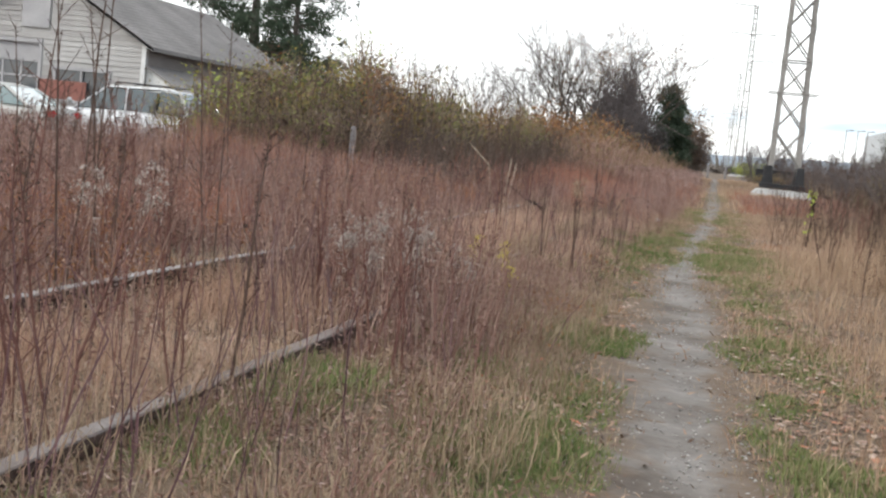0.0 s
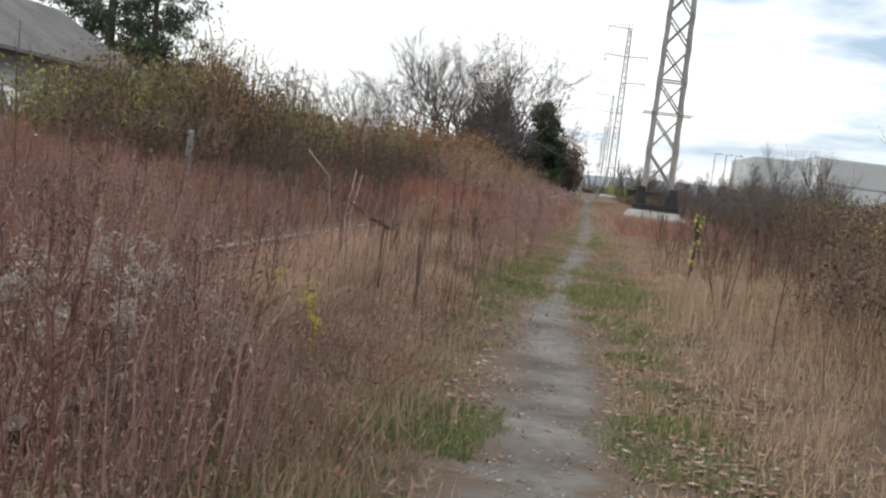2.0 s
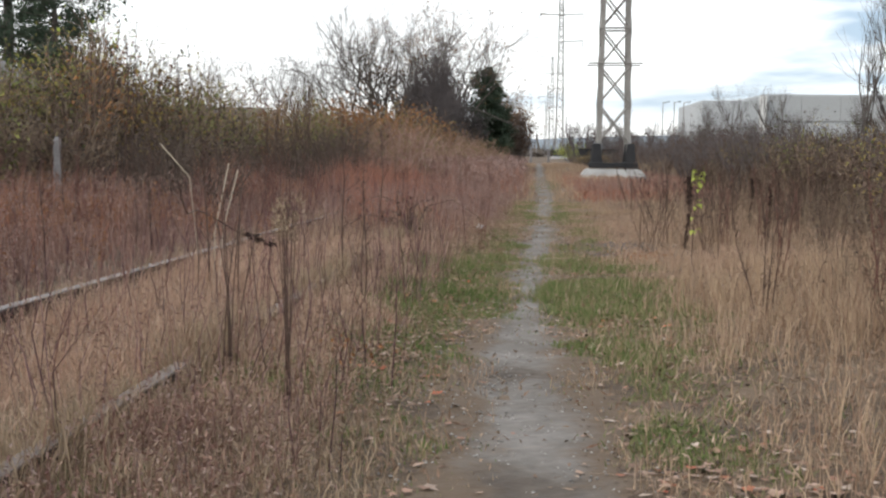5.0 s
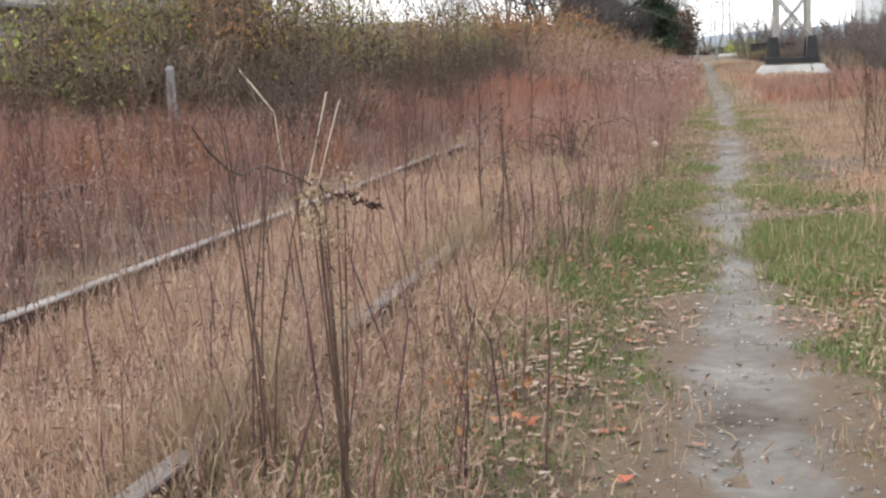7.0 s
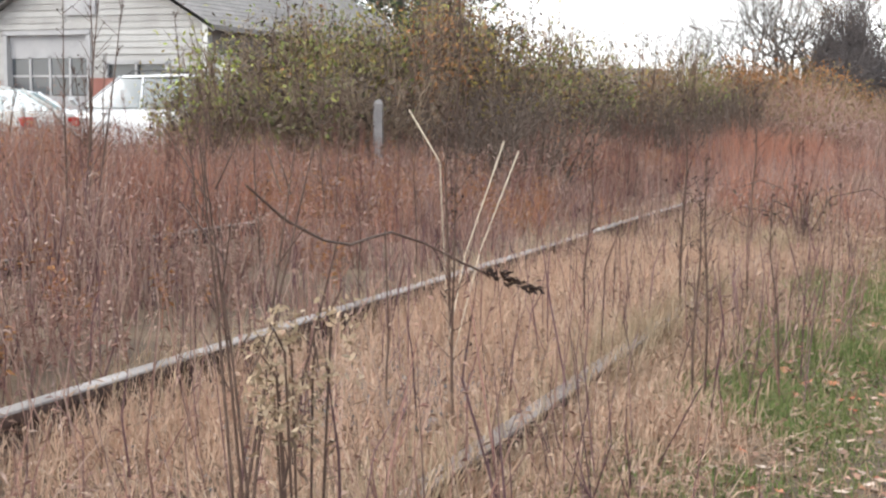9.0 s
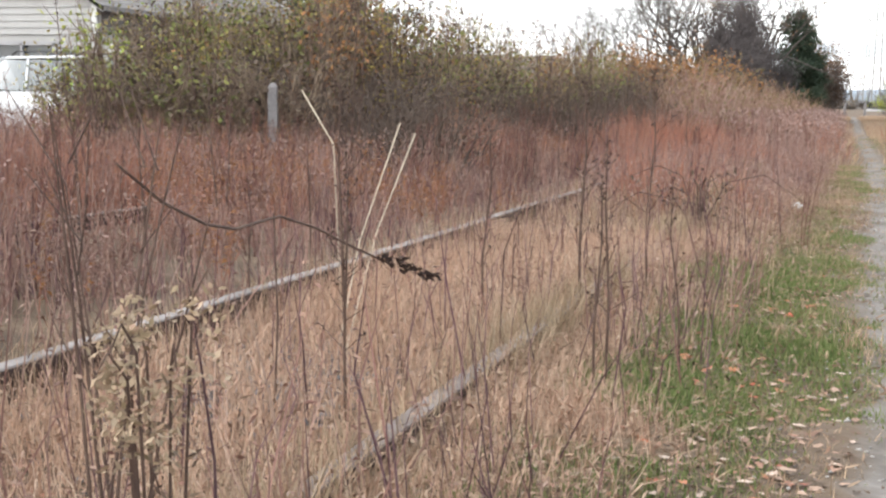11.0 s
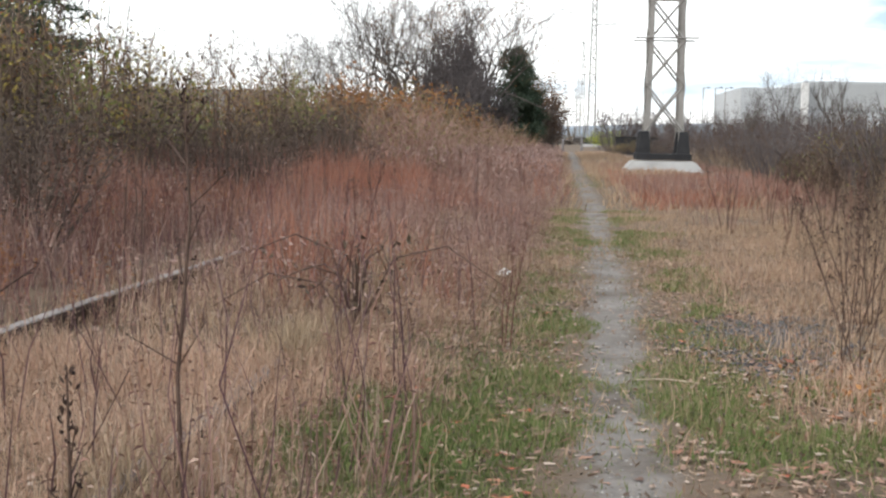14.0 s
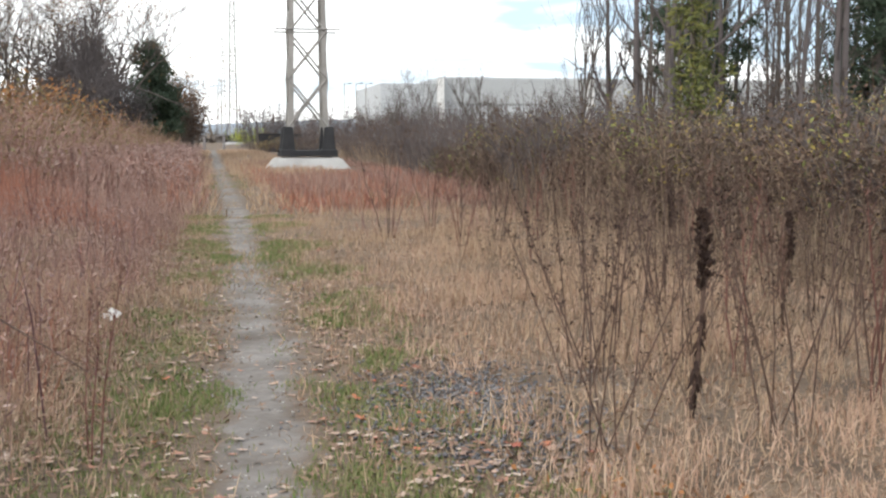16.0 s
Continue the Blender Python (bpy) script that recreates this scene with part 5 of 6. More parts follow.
# ---- barn ----
def barn():
    X0, X1, Y0, Y1, EAVE, PEAK = -25.1, -17.8, 35.5, 48.2, 3.25, 5.35
    XM = (X0 + X1) / 2
    ob = thing("barn", "weathered grey clapboard barn with a shingled gable roof", "barn", at=(XM, Y0, 0))
    hw = (X1 - X0) / 2
    L = Y1 - Y0
    d0, d1, dtop = -24.15 - XM, -21.5 - XM, 3.02
    w0, w1, wz0, wz1 = -20.9 - XM, -19.0 - XM, 1.25, 2.3
    # walls with thickness round the door and window openings
    for x0, x1, z0, z1 in ((-hw, d0, 0, EAVE), (d0, d1, dtop, EAVE), (d1, w0, 0, EAVE), (w0, w1, 0, wz0), (w0, w1, wz1, EAVE), (w1, hw, 0, EAVE)):
        Shape().box(((x0 + x1) / 2, 0.09, (z0 + z1) / 2), (x1 - x0, 0.18, z1 - z0)).make("wall_panel", "clapboard", ob)
    wall = Shape()
    i = 0
    for yy in (0.0, 0.18):
        wall.v += [Vector((-hw, yy, EAVE)), Vector((hw, yy, EAVE)), Vector((0, yy, PEAK))]
    wall.f += [[i, i + 1, i + 2], [i + 5, i + 4, i + 3], [i, i + 3, i + 4, i + 1], [i + 1, i + 4, i + 5, i + 2], [i + 2, i + 5, i + 3, i]]
    wall.make("gable_wall", "clapboard", ob)
    # long sides and back, in the grey that has shade painted in
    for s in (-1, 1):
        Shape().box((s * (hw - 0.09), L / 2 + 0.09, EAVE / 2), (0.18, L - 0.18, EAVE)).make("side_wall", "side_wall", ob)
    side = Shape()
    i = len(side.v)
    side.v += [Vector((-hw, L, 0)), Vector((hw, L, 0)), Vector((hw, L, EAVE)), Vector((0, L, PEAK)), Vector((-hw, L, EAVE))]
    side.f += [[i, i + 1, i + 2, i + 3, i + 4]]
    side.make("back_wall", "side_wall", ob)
    # clapboards, each lapped over the one below
    step, z = 0.165, 0.2
    while z < PEAK - 0.15:
        top = z + step
        reach = hw + 0.01 if z < EAVE else hw * (PEAK - z - step * 0.5) / (PEAK - EAVE)
        spans = [(-reach, reach)]
        for a, b, lo, hi in ((d0 - 0.12, d1 + 0.12, 0, dtop + 0.12), (w0 - 0.1, w1 + 0.1, wz0 - 0.1, wz1 + 0.1), (-0.75, 0.3, 3.5, 4.75)):
            if top > lo and z < hi:
                spans = [q for s0, s1 in spans for q in ((s0, min(s1, a)), (max(s0, b), s1)) if q[1] - q[0] > 0.05]
        for s0, s1 in spans:
            bd = Shape()
            jog = rnd(-0.006, 0.006)
            i = len(bd.v)
            bd.v += [Vector(v) for v in ((s0, -0.035 + jog, z), (s1, -0.035 + jog, z), (s1, -0.008, top + 0.02), (s0, -0.008, top + 0.02), (s0, -0.003, z), (s1, -0.003, z), (s1, -0.003, top + 0.02), (s0, -0.003, top + 0.02))]
            bd.f += [[0, 1, 2, 3], [0, 4, 5, 1], [1, 5, 6, 2], [3, 2, 6, 7], [0, 3, 7, 4]]
            bd.make("clapboard", "clapboard", ob)
        z += step
    # corner boards and rake boards
    for s in (-1, 1):
        Shape().box((s * (hw - 0.04), -0.05, EAVE / 2), (0.14, 0.04, EAVE)).make("corner_board", "white_trim" if s > 0 else "clapboard", ob)
        rake = Shape()
        n = Vector((s * hw, 0, EAVE)), Vector((0, 0, PEAK))
        up = Vector((0, 0, 0.14))
        e = n[0] + (n[0] - n[1]) * 0.1
        rake.loft([[p + Vector((0, y, 0)) + o for y, o in ((-0.30, Vector()), (-0.26, Vector()), (-0.26, up), (-0.30, up))] for p in (e, n[1])]).make("rake_board", "clapboard", ob)
    # roof slabs
    for s in (-1, 1):
        e = Vector((s * hw, 0, EAVE)); r = Vector((0, 0, PEAK)); e = e + (e - r) * 0.1
        roof = Shape()
        courses = 18
        for c in range(courses):
            a, b = e.lerp(r, c / courses), e.lerp(r, min(1, (c + 1.15) / courses))
            Shape().loft([[a + Vector((0, yy, 0.15)), b + Vector((0, yy, 0.135)), b + Vector((0, yy, 0.12)), a + Vector((0, yy, 0.12))] for yy in (-0.32, L * 0.33, L * 0.66, L + 0.3)]).make("shingle_course", "shingle", ob)
        roof.loft([[e + Vector((0, yy, 0.12)), r + Vector((0, yy, 0.12)), r + Vector((0, yy, 0.02)), e + Vector((0, yy, 0.02))] for yy in (-0.3, L + 0.28)])
        roof.make("roof_slope", "shingle", ob)
    # hatch boarded over in the gable
    Shape().box((-0.22, -0.05, 4.12), (0.98, 0.05, 1.2)).make("hatch", "door_paint", ob)
    # big door: two leaves with panes
    door = Shape()
    dw = d1 - d0
    door.box(((d0 + d1) / 2, 0.1, 0.72), (dw, 0.06, 1.44)).box(((d0 + d1) / 2, 0.1, dtop - 0.3), (dw, 0.06, 0.6))
    for k in range(5):
        door.box((d0 + dw * k / 4, 0.1, 1.95), (0.07, 0.06, 1.05))
    door.box(((d0 + d1) / 2, 0.1, 1.95), (dw, 0.05, 0.06))
    dob = door.make("door", "door_paint", ob)
    for k in range(4):
        for j in range(2):
            Shape().box((d0 + dw * (k + 0.5) / 4, 0.11, 1.69 + 0.5 * j), (dw / 4 - 0.07, 0.012, 0.46)).make("pane", "pane_glass", dob)
    for a, b, c, d in (((d0 - 0.06), 1.5, 0.12, 3.1), ((d1 + 0.06), 1.5, 0.12, 3.1), ((d0 + d1) / 2, dtop + 0.06, dw + 0.24, 0.12)):
        Shape().box((a, -0.04, b), (c, 0.05, d)).make("door_frame", "door_paint", ob)
    # window and the red-brown panel below it
    fr = Shape()
    for a, b, c, d in ((w0, (wz0 + wz1) / 2, 0.1, wz1 - wz0), (w1, (wz0 + wz1) / 2, 0.1, wz1 - wz0), ((w0 + w1) / 2, wz0, w1 - w0 + 0.2, 0.1), ((w0 + w1) / 2, wz1, w1 - w0 + 0.2, 0.1), ((w0 + w1) / 2, (wz0 + wz1) / 2, 0.06, wz1 - wz0)):
        fr.box((a, -0.02, b), (c, 0.08, d))
    wob = fr.make("window", "door_paint", ob)
    for s in (0.25, 0.75):
        Shape().box((w0 + (w1 - w0) * s, 0.05, (wz0 + wz1) / 2), ((w1 - w0) / 2 - 0.06, 0.012, wz1 - wz0 - 0.08)).make("pane", "pane_glass", wob)
    Shape().box((-20.6 - XM, -0.05, 1.6), (1.7, 0.03, 0.6)).make("panel", "brick_red", ob)
    # lean-to on the long side
    lt = Shape()
    i = 0
    for yy in (0.1, 3.6):
        lt.v += [Vector((hw, yy, 0)), Vector((hw + 1.3, yy, 0)), Vector((hw + 1.3, yy, 1.85)), Vector((hw, yy, 2.55))]
    lt.f += [[0, 1, 2, 3], [7, 6, 5, 4], [1, 5, 6, 2], [3, 2, 6, 7]]
    lt.make("lean_to", "white_trim", ob)
    Shape().loft([[(hw, yy, 2.64), (hw + 1.5, yy, 1.83), (hw + 1.5, yy, 1.77), (hw, yy, 2.58)] for yy in (-0.05, 3.7)]).make("lean_to_roof", "shingle", ob)
    return ob


random.seed(12)
barn()


# ---- small house beyond the barn ----
def house(at, w, l, eave, peak, wall_mat, label, turn=0):
    ob = thing("house", label, "house", at=(*at, gz(*at)), turn=turn)
    Shape().box((0, 0, eave / 2), (w, l, eave)).make("wall", wall_mat, ob)
    for s in (-1, 1):
        e, r = Vector((0, s * (l / 2 + 0.4), eave - 0.1)), Vector((0, 0, peak))
        Shape().loft([[e + Vector((x, 0, 0.16)), r + Vector((x, 0, 0.16)), r + Vector((x, 0, 0)), e + Vector((x, 0, 0))] for x in (-w / 2 - 0.3, w / 2 + 0.3)]).make("roof_slope", "shingle", ob)
    for s in (-1, 1):
        g = Shape()
        g.v += [Vector((s * w / 2, -l / 2, eave)), Vector((s * w / 2, l / 2, eave)), Vector((s * w / 2, 0, peak)), Vector((s * (w / 2 - 0.15), -l / 2, eave)), Vector((s * (w / 2 - 0.15), l / 2, eave)), Vector((s * (w / 2 - 0.15), 0, peak))]
        g.f += [[0, 1, 2], [5, 4, 3], [0, 3, 4, 1], [1, 4, 5, 2], [2, 5, 3, 0]]
        g.make("gable", wall_mat, ob)
    Shape().box((0, -l / 2 - 0.42, eave - 0.05), (w + 0.6, 0.05, 0.2)).make("fascia", "white_trim", ob)
    for k in range(3):
        x = -w / 2 + w * (k + 0.6) / 3
        wo = Shape().box((x, -l / 2 - 0.012, eave - 1.0), (0.96, 0.02, 1.06)).make("window", "pane_glass", ob)
        for a, b, c, d in ((-0.5, 0, 0.08, 1.1), (0.5, 0, 0.08, 1.1), (0, 0.55, 1.08, 0.08), (0, -0.55, 1.2, 0.1), (0, 0, 0.05, 1.1), (0, 0, 1.0, 0.05)):
            Shape().box((x + a, -l / 2 - 0.03, eave - 1.0 + b), (c, 0.07, d)).make("window_bar", "white_trim", wo)
    return ob


house((-45.0, 53.0), 12.0, 7.0, 3.4, 5.3, "pale_blue_wall", "low pale blue house with a grey shingled roof")
house((-30.0, 110.0), 12.0, 8.0, 3.0, 4.4, "white_trim", "low white house with a grey roof far behind the shrubs")


# ---- parked cars ----
def car(at, turn, paint, label, kind="sedan", glass="car_glass"):
    """Length along x, front at +x."""
    ob = thing("car", label, "car", "parked cars", (*at, gz(*at)), turn)
    tall = kind != "sedan"
    Lh, W, roof = (2.35, 0.93, 1.68) if tall else (2.3, 0.9, 1.42)
    belt = 1.02 if tall else 0.9
    hood = 0.98 if tall else 0.82

    def ring(x, z0, z1, w):
        return [(x, -w * 0.92, z0), (x, -w, z0 + 0.18), (x, -w, z1 - 0.14), (x, -w * 0.9, z1), (x, w * 0.9, z1), (x, w, z1 - 0.14), (x, w, z0 + 0.18), (x, w * 0.92, z0)]
    tail = belt if tall else 0.93
    prof = [(-Lh, 0.42, tail - 0.25, 0.8), (-Lh + 0.08, 0.3, tail - 0.06, 0.87), (-Lh + 0.5, 0.24, tail, 0.9), (-0.9, 0.2, belt, 1.0), (0.7, 0.2, belt - 0.02, 1.0), (1.1, 0.2, hood, 0.98), (Lh - 0.45, 0.24, hood - 0.1, 0.92), (Lh - 0.08, 0.3, hood - 0.24, 0.84), (Lh, 0.42, hood - 0.36, 0.76)]
    Shape().loft([ring(x, a, b, W * c) for x, a, b, c in prof]).make("body", paint, ob, True)
    # cabin: pillars and roof, with glass set in
    if tall:
        cab = [(-Lh + 0.15, belt - 0.02), (-Lh + 0.5, roof - 0.06), (-1.2, roof), (0.2, roof - 0.03), (1.05, belt - 0.06)]
    else:
        cab = [(-1.75, belt - 0.02), (-1.0, roof - 0.07), (-0.5, roof), (0.25, roof - 0.03), (1.15, belt - 0.08)]
    wb, wt = W * 0.93, W * 0.72
    roofp = Shape()
    (x0, z0), (x1, z1), (x2, z2), (x3, z3), (x4, z4) = cab
    roofp.loft([[(x, -wt, z - 0.05), (x, -wt * 0.85, z), (x, wt * 0.85, z), (x, wt, z - 0.05)] for x, z in ((x1, z1), (x2, z2), (x3, z3))])
    roofp.make("roof", paint, ob, True)
    for s in (-1, 1):
        for (xa, za, ya), (xb, zb, yb), r in (((x0, z0, wb), (x1, z1 - 0.03, wt), 0.05), ((-0.42, belt, wb), (-0.36, roof - 0.05, wt), 0.035), ((x4, z4, wb), (x3, z3 - 0.03, wt), 0.035)):
            Shape().tube([(xa, s * ya, za), (xb, s * yb, zb)], [r, r], 4).make("pillar", paint, ob)
        spans = [((x0 + 0.12, x1 + 0.08), (-0.47, -0.4)), ((-0.37, -0.32), (x4 - 0.1, x3 - 0.03))]
        if tall:
            spans = [((x0 + 0.12, x1 + 0.08), (-1.35, -1.3)), ((-1.25, -1.2), (-0.47, -0.4)), ((-0.37, -0.32), (x4 - 0.1, x3 - 0.03))]
        for (a0, a1), (b0, b1) in spans:
            g = Shape()
            g.v += [Vector((a0, s * wb, belt)), Vector((b0, s * wb, belt)), Vector((b1, s * (wt + 0.01), roof - 0.09)), Vector((a1, s * (wt + 0.01), roof - 0.11))]
            g.v += [v + Vector((0, -s * 0.012, 0)) for v in g.v[:4]]
            g.f += [[0, 1, 2, 3], [7, 6, 5, 4], [0, 4, 5, 1], [1, 5, 6, 2], [2, 6, 7, 3], [3, 7, 4, 0]]
            g.make("side_window", glass, ob)
        Shape().loft([[(1.0, s * W, belt + 0.02), (1.12, s * W, belt + 0.02), (1.12, s * (W + 0.16), belt + 0.14), (1.0, s * (W + 0.16), belt + 0.14)], [(1.0, s * W, belt + 0.06), (1.1, s * W, belt + 0.06), (1.1, s * (W + 0.16), belt + 0.2), (1.0, s * (W + 0.16), belt + 0.2)]]).make("mirror", paint, ob)
        for hx in (-0.75, 0.35):
            Shape().box((hx, s * (W + 0.015), belt - 0.12), (0.2, 0.03, 0.035)).make("door_handle", "chrome", ob)
        Shape().box((-Lh + 0.07, s * W * 0.68, tail - 0.2), (0.16, 0.3, 0.2 if not tall else 0.34)).make("tail_light", "tail_red", ob, bevel=0.03)
        Shape().box((Lh - 0.16, s * W * 0.62, hood - 0.27), (0.26, 0.34, 0.14)).make("headlight", "lamp_clear", ob, bevel=0.03)
        if tall:
            Shape().tube([(x1 + 0.15, s * wt * 0.82, roof - 0.03), (x1 + 0.25, s * wt * 0.82, roof + 0.06), (x3 - 0.2, s * wt * 0.82, roof + 0.06), (x3 - 0.1, s * wt * 0.82, roof)], [0.018] * 4, 5).make("roof_rail", "black_trim", ob)
    for nm, (xa, za), (xb, zb) in (("windscreen", (x4, z4), (x3, z3 - 0.02)), ("rear_window", (x0, z0), (x1, z1 - 0.02))):
        g = Shape()
        sg = 1 if xa > 0 else -1
        g.v += [Vector((xa, -wb * 0.95, za)), Vector((xa, wb * 0.95, za)), Vector((xb, wt * 0.95, zb)), Vector((xb, -wt * 0.95, zb))]
        g.v += [v + Vector((-sg * 0.015, 0, -0.01)) for v in g.v[:4]]
        g.f += [[0, 1, 2, 3], [7, 6, 5, 4], [0, 4, 5, 1], [1, 5, 6, 2], [2, 6, 7, 3], [3, 7, 4, 0]]
        g.make(nm, glass, ob)
    for s in (-1, 1):
        for wx in (-1.38, 1.42):
            wheel = Shape()
            ang = [2 * math.pi * k / 20 for k in range(20)]
            wheel.loft([[(wx + r * math.cos(a), s * yy, 0.33 + r * math.sin(a)) for a in ang] for yy, r in ((W - 0.2, 0.3), (W - 0.19, 0.33), (W + 0.0, 0.33), (W + 0.012, 0.3))])
            wo = wheel.make("wheel", "rubber", ob)
            Shape().loft([[(wx + r * math.cos(a), s * yy, 0.33 + r * math.sin(a)) for a in ang] for yy, r in ((W - 0.02, 0.21), (W + 0.018, 0.2), (W + 0.024, 0.08))]).make("rim", "chrome", wo)
    for x, w in ((-Lh - 0.02, 0.72), (Lh + 0.01, 0.7)):
        Shape().box((x, 0, 0.46), (0.14, W * 2 * w, 0.2)).make("bumper", paint, ob, bevel=0.04)
    return ob


car((-18.1, 27.5), 180, "silver_paint", "pale silver sedan parked beyond the red grass", "sedan", "car_glass_pale")
car((-15.5, 30.0), 180, "white_paint", "white estate car with roof rails parked by the barn", "suv")
car((-13.6, 33.2), 165, "white_paint", "white sedan parked behind the shrubs", "sedan", "car_glass_pale")
car((-20.6, 30.8), 180, "white_paint", "white sedan parked in the row before the barn", "sedan", "car_glass_pale")
car((-24.4, 30.5), 175, "white_paint", "white estate car parked at the row's end", "suv", "car_glass_pale")
car((-27.4, 33.6), 170, "red_paint", "dark red estate car parked far along", "suv")


# ---- warehouse and street lamps beyond the field ----
def warehouse():
    Y, X0, X1, H = 220.0, 28.5, 118.0, 11.2
    ob = thing("warehouse", "large pale flat-roofed warehouse beyond the scrub", "warehouse", at=(X0, Y, 0))
    n = 12
    bay = (X1 - X0 - 10) / n
    Shape().box((5, 20, H / 2 - 0.4), (10, 36, H - 0.8)).make("end_block", "warehouse_wall", ob)
    for k in range(n):
        x = 10 + bay * (k + 0.5)
        Shape().box((x, 18, H - 2.1), (bay - 0.05, 35, 4.2)).make("upper_panel", "warehouse_dark", ob)
        Shape().box((x, 18.3, (H - 4.2) / 2), (bay - 0.05, 35, H - 4.2)).make("lower_panel", "warehouse_wall", ob)
        if k % 4 == 0:
            Shape().box((x - bay / 2, -0.2, H / 2), (1.1, 1.0, H)).make("pilaster", "white_trim", ob)
        Shape().box((x, -0.1, 1.8), (bay * 0.55, 0.9, 3.2)).make("loading_door", "white_trim", ob)
    Shape().box((10 + bay * n / 2, 18.02, H + 0.15), (bay * n, 35, 0.3)).make("parapet", "warehouse_wall", ob)
    return ob


warehouse()
for lx in (14.4, 15.7, 16.8, 31.0):
    ly = 150 if lx < 30 else 118
    lamp = thing("street_lamp", "tall thin grey lamp post beyond the field", "street lamp", "lamp posts", (lx, ly, gz(lx, ly)))
    Shape().tube([(0, 0, -0.1), (0, 0, 3.5), (0, 0, 7.1)], [0.08, 0.06, 0.05], 7).make("post", "galvanised", lamp)
    Shape().tube([(0, 0, 7.0), (0.45, 0, 7.1)], [0.05, 0.04], 5).make("arm", "galvanised", lamp)
    Shape().box((0.6, 0, 7.1), (0.4, 0.2, 0.1)).make("lamp_head", "tar", lamp, bevel=0.03)
for gx in (-0.75, 1.0):
    gp = thing("gate_post", "pale wooden post at the path's far end", "post", "gate posts", (gx, 128, gz(gx, 128) - 0.05))
    Shape().tube([(0, 0, 0), (0, 0, 1.15), (0, 0, 1.25)], [0.12, 0.11, 0.06], 8).make("shaft", "old_wood", gp)
lw = thing("low_wall", "dark low wall across the far field", "wall", at=(5.2, 112, gz(5.2, 112)))
Shape().box((0, 0, 0.68), (3.4, 0.4, 1.36)).make("block", "tar", lw, bevel=0.05)
Shape().box((0, 0, 1.4), (3.6, 0.5, 0.08)).make("coping", "tar", lw)

# far ridge and woods on the horizon; the ridge's blue-grey is painted haze
ridge = []
for k, hx in enumerate(np.linspace(-1500, 1500, 61)):
    ridge.append((float(hx), 16 + 16 * float(vnoise(hx, 0, 240, 51)) + 4 * float(vnoise(hx, 7, 60, 52))))
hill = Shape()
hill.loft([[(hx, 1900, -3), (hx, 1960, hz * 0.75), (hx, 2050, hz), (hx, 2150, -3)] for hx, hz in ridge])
tagged(hill.make("backdrop", "hill_haze", None, True), "low wooded ridge on the horizon, coloured blue-grey by painted haze", "hill", kind="structure")
x, y = spots(2600, -140, 190, 280, 420)
blades("far_woods", "hazy leafless woods far beyond the field", x, y, (3, 7.5), 0.5, 0.15, "far_wood", tuft=5, tuft_r=1.2)


